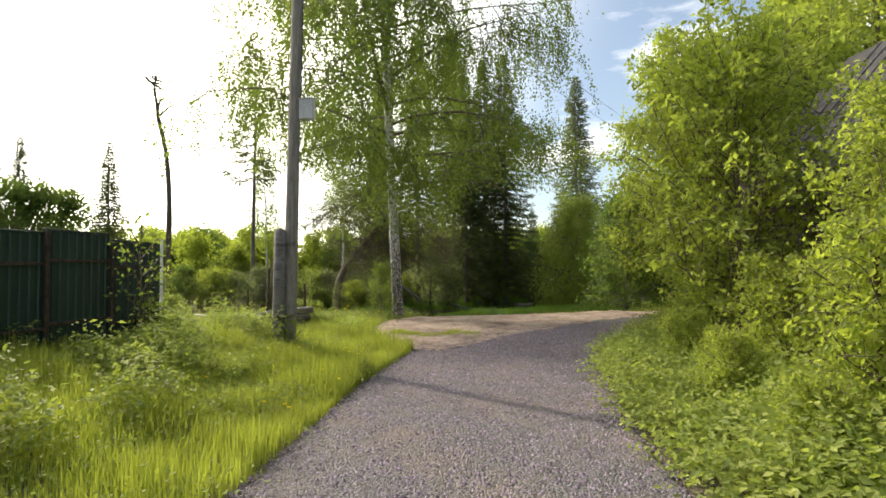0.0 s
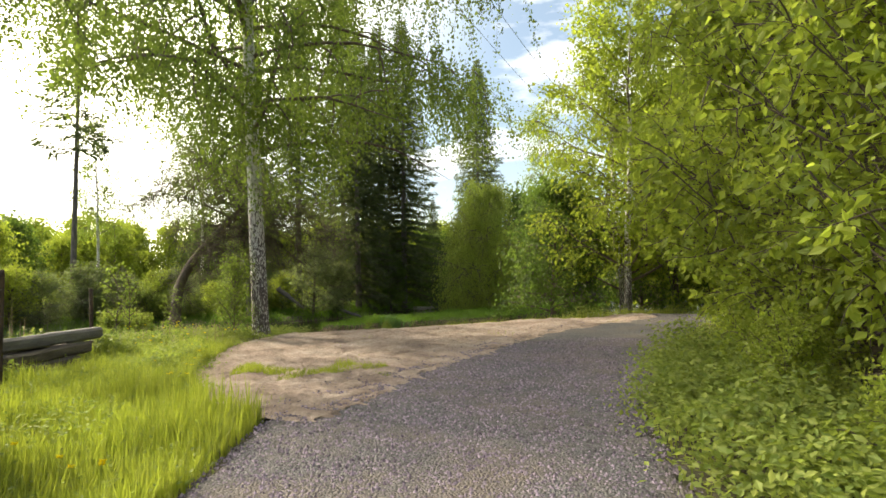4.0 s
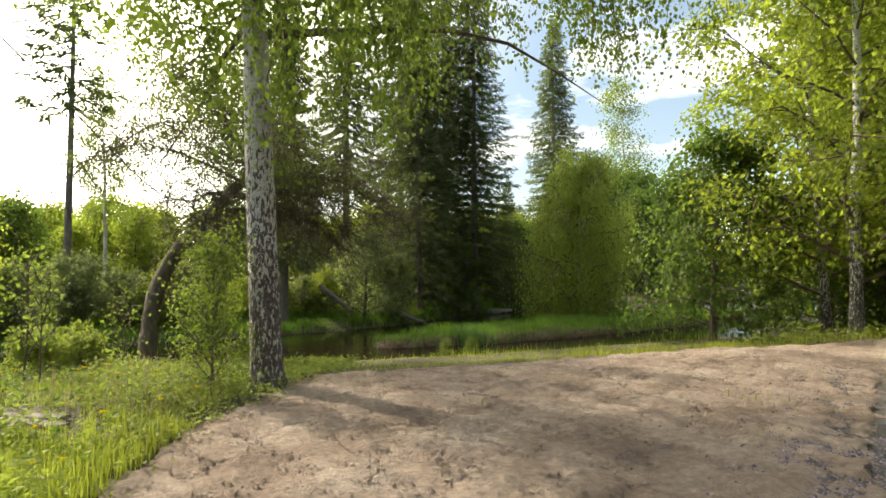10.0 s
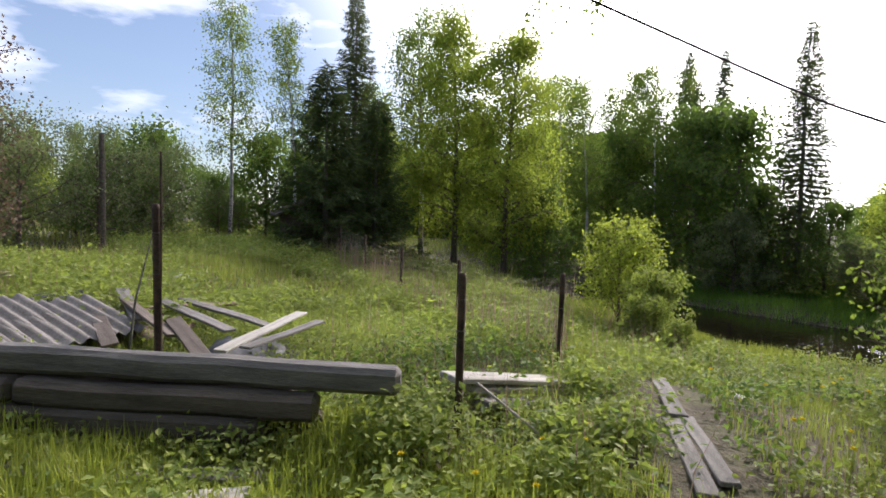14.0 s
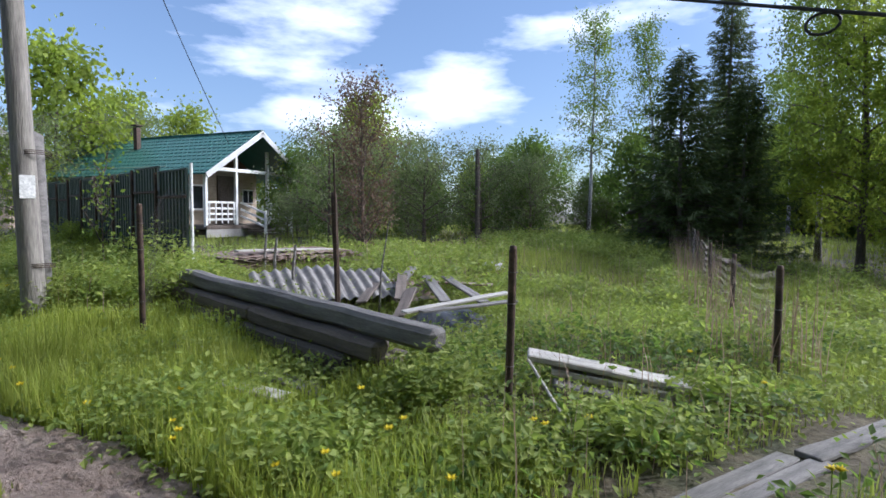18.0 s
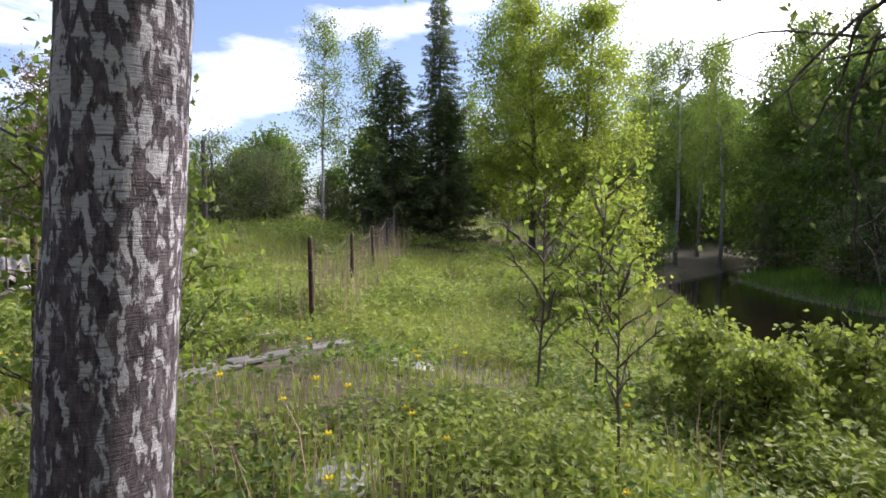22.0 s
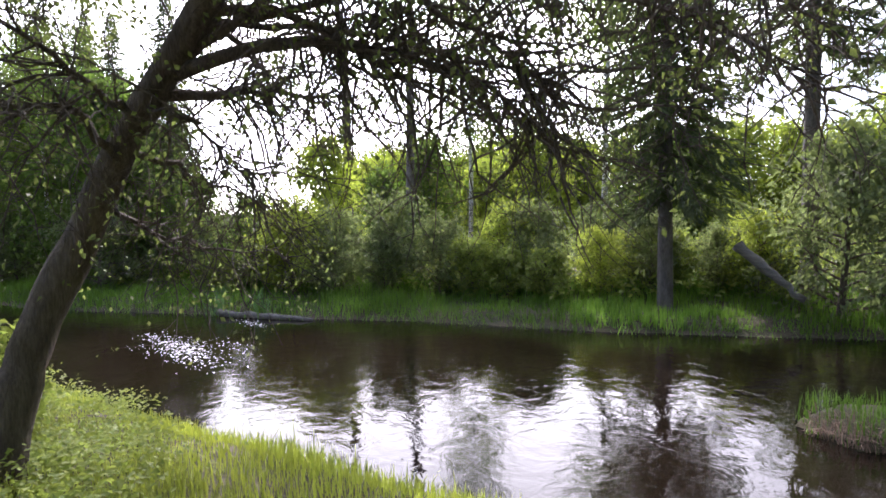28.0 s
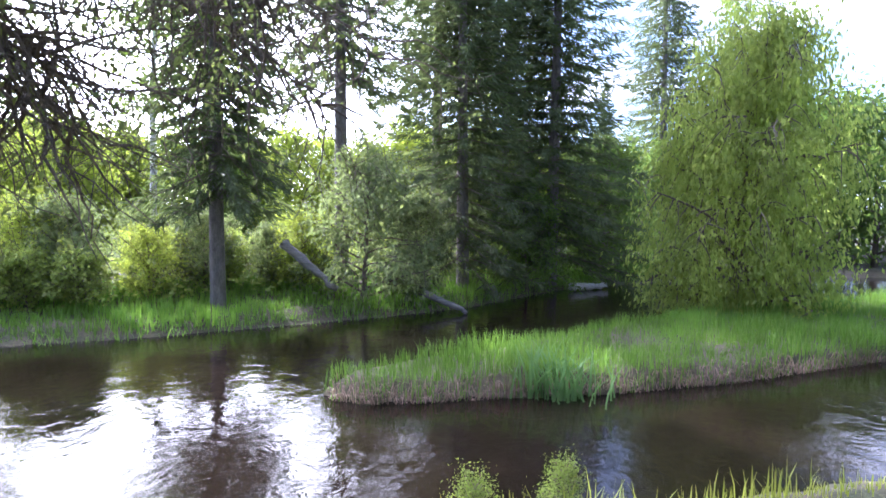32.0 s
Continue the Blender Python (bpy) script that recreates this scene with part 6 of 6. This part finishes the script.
beam("plank", (-6.9, 2.1, 0.42), (-7.5, 3.0, 0.40), 0.2, 0.03, "rust_sheet", "rusty brown board lying flat", seed=24)
for x, y, h in ((-5.1, 1.4, 0.75), (-5.6, -0.2, 0.8), (-5.3, 0.6, 0.7)):
    st = holder("stake", pose(x, y, height(x, y) - 0.05), "short crooked wooden stake", "stake", "stakes")
    line_part("stake_stem", [(0, 0, 0), (0.02, 0.01, h * 0.5), (0.0, 0.05, h)], [0.025, 0.022, 0.018], "old_wood", st, "", 7)


def rock(x, y, s, mat="stone", label="pale rounded stone in the grass"):
    bm = bmesh.new()
    bmesh.ops.create_icosphere(bm, subdivisions=3, radius=1)
    for v in bm.verts:
        v.co = Vector((v.co.x * s[0], v.co.y * s[1], v.co.z * s[2])) * (1 + 0.25 * noise.noise(v.co * 1.5 + Vector((x, y, 0))))
    me = bpy.data.meshes.new("rock")
    bm.to_mesh(me)
    bm.free()
    for p in me.polygons:
        p.use_smooth = True
    me.materials.append(M[mat])
    tagged(piece("stone", me, None, "", pose(x, y, height(x, y) + s[2] * 0.3)), label, "stone")


rock(-9.8, 1.2, (0.3, 0.22, 0.14), "stone", "pale stone lying in the meadow")
rock(-3.35, 9.35, (0.27, 0.19, 0.06), "stone", "flat grey stone bedded in dark soil")
rock(9.0, 17.6, (0.5, 0.35, 0.25), "stone", "pale boulder at the water's edge")
rock(-11.9, 16.4, (0.5, 0.25, 0.12), "stone", "wet stone breaking the current")

# ---- the house ----
HZ = 0.55
house = holder("house", pose(-11.9, -13.3, HZ, 0, 0, 0), "small wooden summer house with a green roof and white porch", "house")
house.matrix_basis = pose(-12.05, -12.2, HZ, 0, 0, 108)


def hp_box(name, size, at, mat, parent=None, label="", bev=0.008):
    return piece(name, box_mesh(name, size, M[mat], bev, at), parent or house, label)


W, L, EH, AH = 4.7, 9.0, 2.45, 3.95
hp_box("plinth", (L - 1.9, W - 0.1, 0.45), (-(L - 1.9) / 2 - 1.9, 0, 0.1), "concrete")
for k in range(17):
    z = 0.40 + 0.13 * k
    hp_box("siding_board", (L - 1.9, 0.03, 0.126), (-(L - 1.9) / 2 - 1.9, W / 2 - 0.05, z), "siding")
    hp_box("siding_board", (L - 1.9, 0.03, 0.126), (-(L - 1.9) / 2 - 1.9, -W / 2 + 0.05, z), "siding")
    hp_box("siding_board", (0.03, W - 0.1, 0.126), (-1.9, 0, z), "siding")
    hp_box("siding_board", (0.03, W - 0.1, 0.126), (-L + 0.02, 0, z), "siding")
hp_box("core_wall", (L - 2.0, W - 0.2, 2.2), (-(L - 1.9) / 2 - 1.92, 0, 1.4), "porch_dark")
for y in (-1, 1):
    me = bpy.data.meshes.new("gable")
    xx = -1.92 if y > 0 else -L + 0.03
    me.from_pydata([(xx, -W / 2, EH), (xx, W / 2, EH), (xx, 0, AH - 0.1), (xx - 0.06, -W / 2, EH), (xx - 0.06, W / 2, EH), (xx - 0.06, 0, AH - 0.1)], [], [(0, 1, 2), (5, 4, 3), (0, 3, 4, 1), (1, 4, 5, 2), (2, 5, 3, 0)])
    me.materials.append(M["porch_dark"])
    piece("gable_wall", me, house, "dark brown boarded gable")
slope = math.hypot(W / 2 + 0.4, (AH - EH) * (W / 2 + 0.4) / (W / 2))
ang = math.degrees(math.atan2(AH - EH, W / 2))
for s in (1, -1):
    m = pose(-L / 2 + 0.1, 0, AH, -s * ang) @ pose(0, s * slope / 2, 0)
    roof = piece("roof_slope", box_mesh("roof_slope", (L + 0.9, slope, 0.06), M["green_roof"], 0.01), house, "green metal tile roof", m)
    for k in range(11):
        piece("tile_course", box_mesh("tile_course", (L + 0.92, 0.07, 0.03), M["green_roof"], 0.01), roof, "", pose(0, -slope / 2 + 0.2 + k * (slope - 0.3) / 10, 0.035))
    for k in range(40):
        piece("tile_rib", box_mesh("tile_rib", (0.05, slope - 0.02, 0.025), M["green_roof"], 0.008), roof, "", pose(-(L + 0.8) / 2 + (L + 0.8) * (k + 0.5) / 40, 0, 0.036))
    piece("barge_board", box_mesh("barge_board", (0.04, slope + 0.05, 0.2), M["grey_paint"], 0.006), house, "grey-white barge board", m @ pose(L / 2 + 0.46, 0, -0.06))
piece("ridge_cap", box_mesh("ridge_cap", (L + 0.95, 0.22, 0.05), M["green_roof"], 0.012, (-L / 2 + 0.1, 0, AH + 0.04)), house)
hp_box("porch_floor", (1.95, W - 0.2, 0.14), (-0.95, 0, 0.34), "dark_wood")
hp_box("porch_skirt", (0.05, W - 0.2, 0.3), (-0.02, 0, 0.12), "concrete")
for y in (-W / 2 + 0.15, -0.75, 0.95, W / 2 - 0.15):
    hp_box("porch_post", (0.11, 0.11, 2.2 + (0.75 if abs(y) < 1 else 0)), (-0.08, y, 1.45 + (0.37 if abs(y) < 1 else 0)), "white_paint")
hp_box("porch_beam", (0.1, W, 0.13), (-0.08, 0, 2.45), "white_paint")
for y0, y1 in ((-W / 2 + 0.15, -0.75), (0.95, W / 2 - 0.15)):
    for z in (0.62, 0.82, 1.02, 1.24):
        hp_box("porch_rail", (0.045, y1 - y0, 0.075), (-0.08, (y0 + y1) / 2, z), "white_paint")
    for k in range(5):
        hp_box("baluster", (0.03, 0.05, 0.75), (-0.05, y0 + (y1 - y0) * (k + 0.5) / 5, 0.85), "white_paint")
for k in range(4):
    hp_box("porch_step", (0.3, 1.3, 0.05), (0.15 + 0.28 * k, 0.1, 0.36 - 0.1 * (k + 1)), "dark_wood")
for y in (-0.6, 0.85):
    for z in (0.35, 0.6, 0.85):
        a, b = Vector((0.0, y, z + 0.4)), Vector((1.2, y, z))
        me = box_mesh("stair_rail", ((b - a).length, 0.04, 0.07), M["white_paint"], 0.006)
        piece("stair_rail", me, house, "", Matrix.Translation((a + b) / 2) @ (b - a).to_track_quat("X", "Z").to_matrix().to_4x4())
    hp_box("newel_post", (0.08, 0.08, 1.0), (1.2, y, 0.45), "white_paint")


def window(parent, at, size, face):
    """A white frame with a dark pane; face: the axis it looks along."""
    sx_, sz_ = size
    win = hp_box("window", (0.04, sx_, sz_) if face == "x" else (sx_, 0.04, sz_), at, "white_paint")
    off = (0.03, 0, 0) if face == "x" else (0, 0.03, 0)
    for q in (-0.25, 0.25):
        c = [at[i] + off[i] for i in range(3)]
        c[1 if face == "x" else 0] += q * sx_
        piece("pane", box_mesh("pane", (0.015, sx_ * 0.42, sz_ * 0.86) if face == "x" else (sx_ * 0.42, 0.015, sz_ * 0.86), M["glass"], 0.002, c), win)


window(house, (-1.87, -1.3, 1.45), (1.3, 1.0), "x")
window(house, (-1.87, 1.75, 1.55), (0.6, 0.6), "x")
window(house, (-4.4, -W / 2 + 0.02, 1.5), (1.2, 1.0), "y")
door = hp_box("door", (0.05, 0.9, 1.95), (-1.86, 0.5, 1.38), "dark_wood", None, "dark brown wooden door")
piece("door_handle", box_mesh("door_handle", (0.05, 0.03, 0.12), M["wire"], 0.004, (-1.82, 0.15, 1.35)), door)
chim = hp_box("chimney_pipe", (0.2, 0.2, 0.9), (-5.2, -0.9, AH - 0.1), "rust")
piece("pipe_cowl", box_mesh("pipe_cowl", (0.32, 0.32, 0.06), M["rust"], 0.01, (-5.2, -0.9, AH + 0.42)), chim)


def cabin(name, x, y, turn, w, l, eh, ah, wall, roof_m, label, category="shed", z=None):
    ob = holder(name, pose(x, y, height(x, y) if z is None else z, 0, 0, turn), label, category)
    for k in range(int(eh / 0.16)):
        for s in (1, -1):
            piece("wall_board", box_mesh("wall_board", (l, 0.04, 0.155), M[wall], 0.01, (0, s * w / 2, 0.08 + 0.16 * k)), ob)
            piece("wall_board", box_mesh("wall_board", (0.04, w, 0.155), M[wall], 0.01, (s * l / 2, 0, 0.08 + 0.16 * k)), ob)
    for s in (1, -1):
        me = bpy.data.meshes.new("gable")
        me.from_pydata([(s * l / 2, -w / 2, eh), (s * l / 2, w / 2, eh), (s * l / 2, 0, ah), (s * (l / 2 - 0.05), -w / 2, eh), (s * (l / 2 - 0.05), w / 2, eh), (s * (l / 2 - 0.05), 0, ah)], [], [(0, 1, 2), (5, 4, 3), (0, 3, 4, 1), (1, 4, 5, 2), (2, 5, 3, 0)])
        me.materials.append(M[wall])
        piece("gable_wall", me, ob)
        sl = math.hypot(w / 2 + 0.35, (ah - eh) * (w / 2 + 0.35) / (w / 2))
        an = math.degrees(math.atan2(ah - eh, w / 2))
        m = pose(0, 0, ah, -s * an) @ pose(0, s * sl / 2, 0.02)
        rf = piece("roof_slope", box_mesh("cabin_roof", (l + 0.6, sl, 0.05), M[roof_m], 0.01), ob, "", m)
        for k in range(int(l / 0.3)):
            piece("roof_rib", box_mesh("roof_rib", (0.07, sl, 0.03), M[roof_m], 0.01), rf, "", pose(-l / 2 + 0.3 * k, 0, 0.035))
    return ob


old = cabin("old_shed", 8.9, -0.4, 100, 4.4, 5, 3.2, 5.6, "dark_wood", "shed_roof", "dark weathered shed with an old dark grey roof behind the bushes")
brown = cabin("brown_cabin", 24.0, 35.5, 35, 4, 5, 2.0, 3.2, "siding", "red_roof", "brown wooden cabin with a faded reddish roof among trees", "house", -0.1)
piece("cabin_window", box_mesh("cabin_window", (0.9, 0.05, 0.8), M["white_paint"], 0.01, (0.4, 2.03, 1.2)), brown, "white-framed window")
cabin("log_shed", -18.6, 1.6, 20, 2.0, 2.4, 1.1, 1.6, "dark_wood", "dark_wood", "dark old log shed under the firs")
cabin("far_house", -7.0, -34, 60, 5, 6, 4, 6.2, "siding", "slate", "pale gabled house beyond the garden trees", "house")
far_pole = holder("far_pole", pose(-14.2, -2.7, 0.3), "distant dark wooden pole among the trees", "utility pole")
line_part("pole_shaft", [(0, 0, 0), (0.02, 0, 1.6), (0.05, 0, 3.1)], [0.08, 0.075, 0.06], "dark_wood", far_pole)
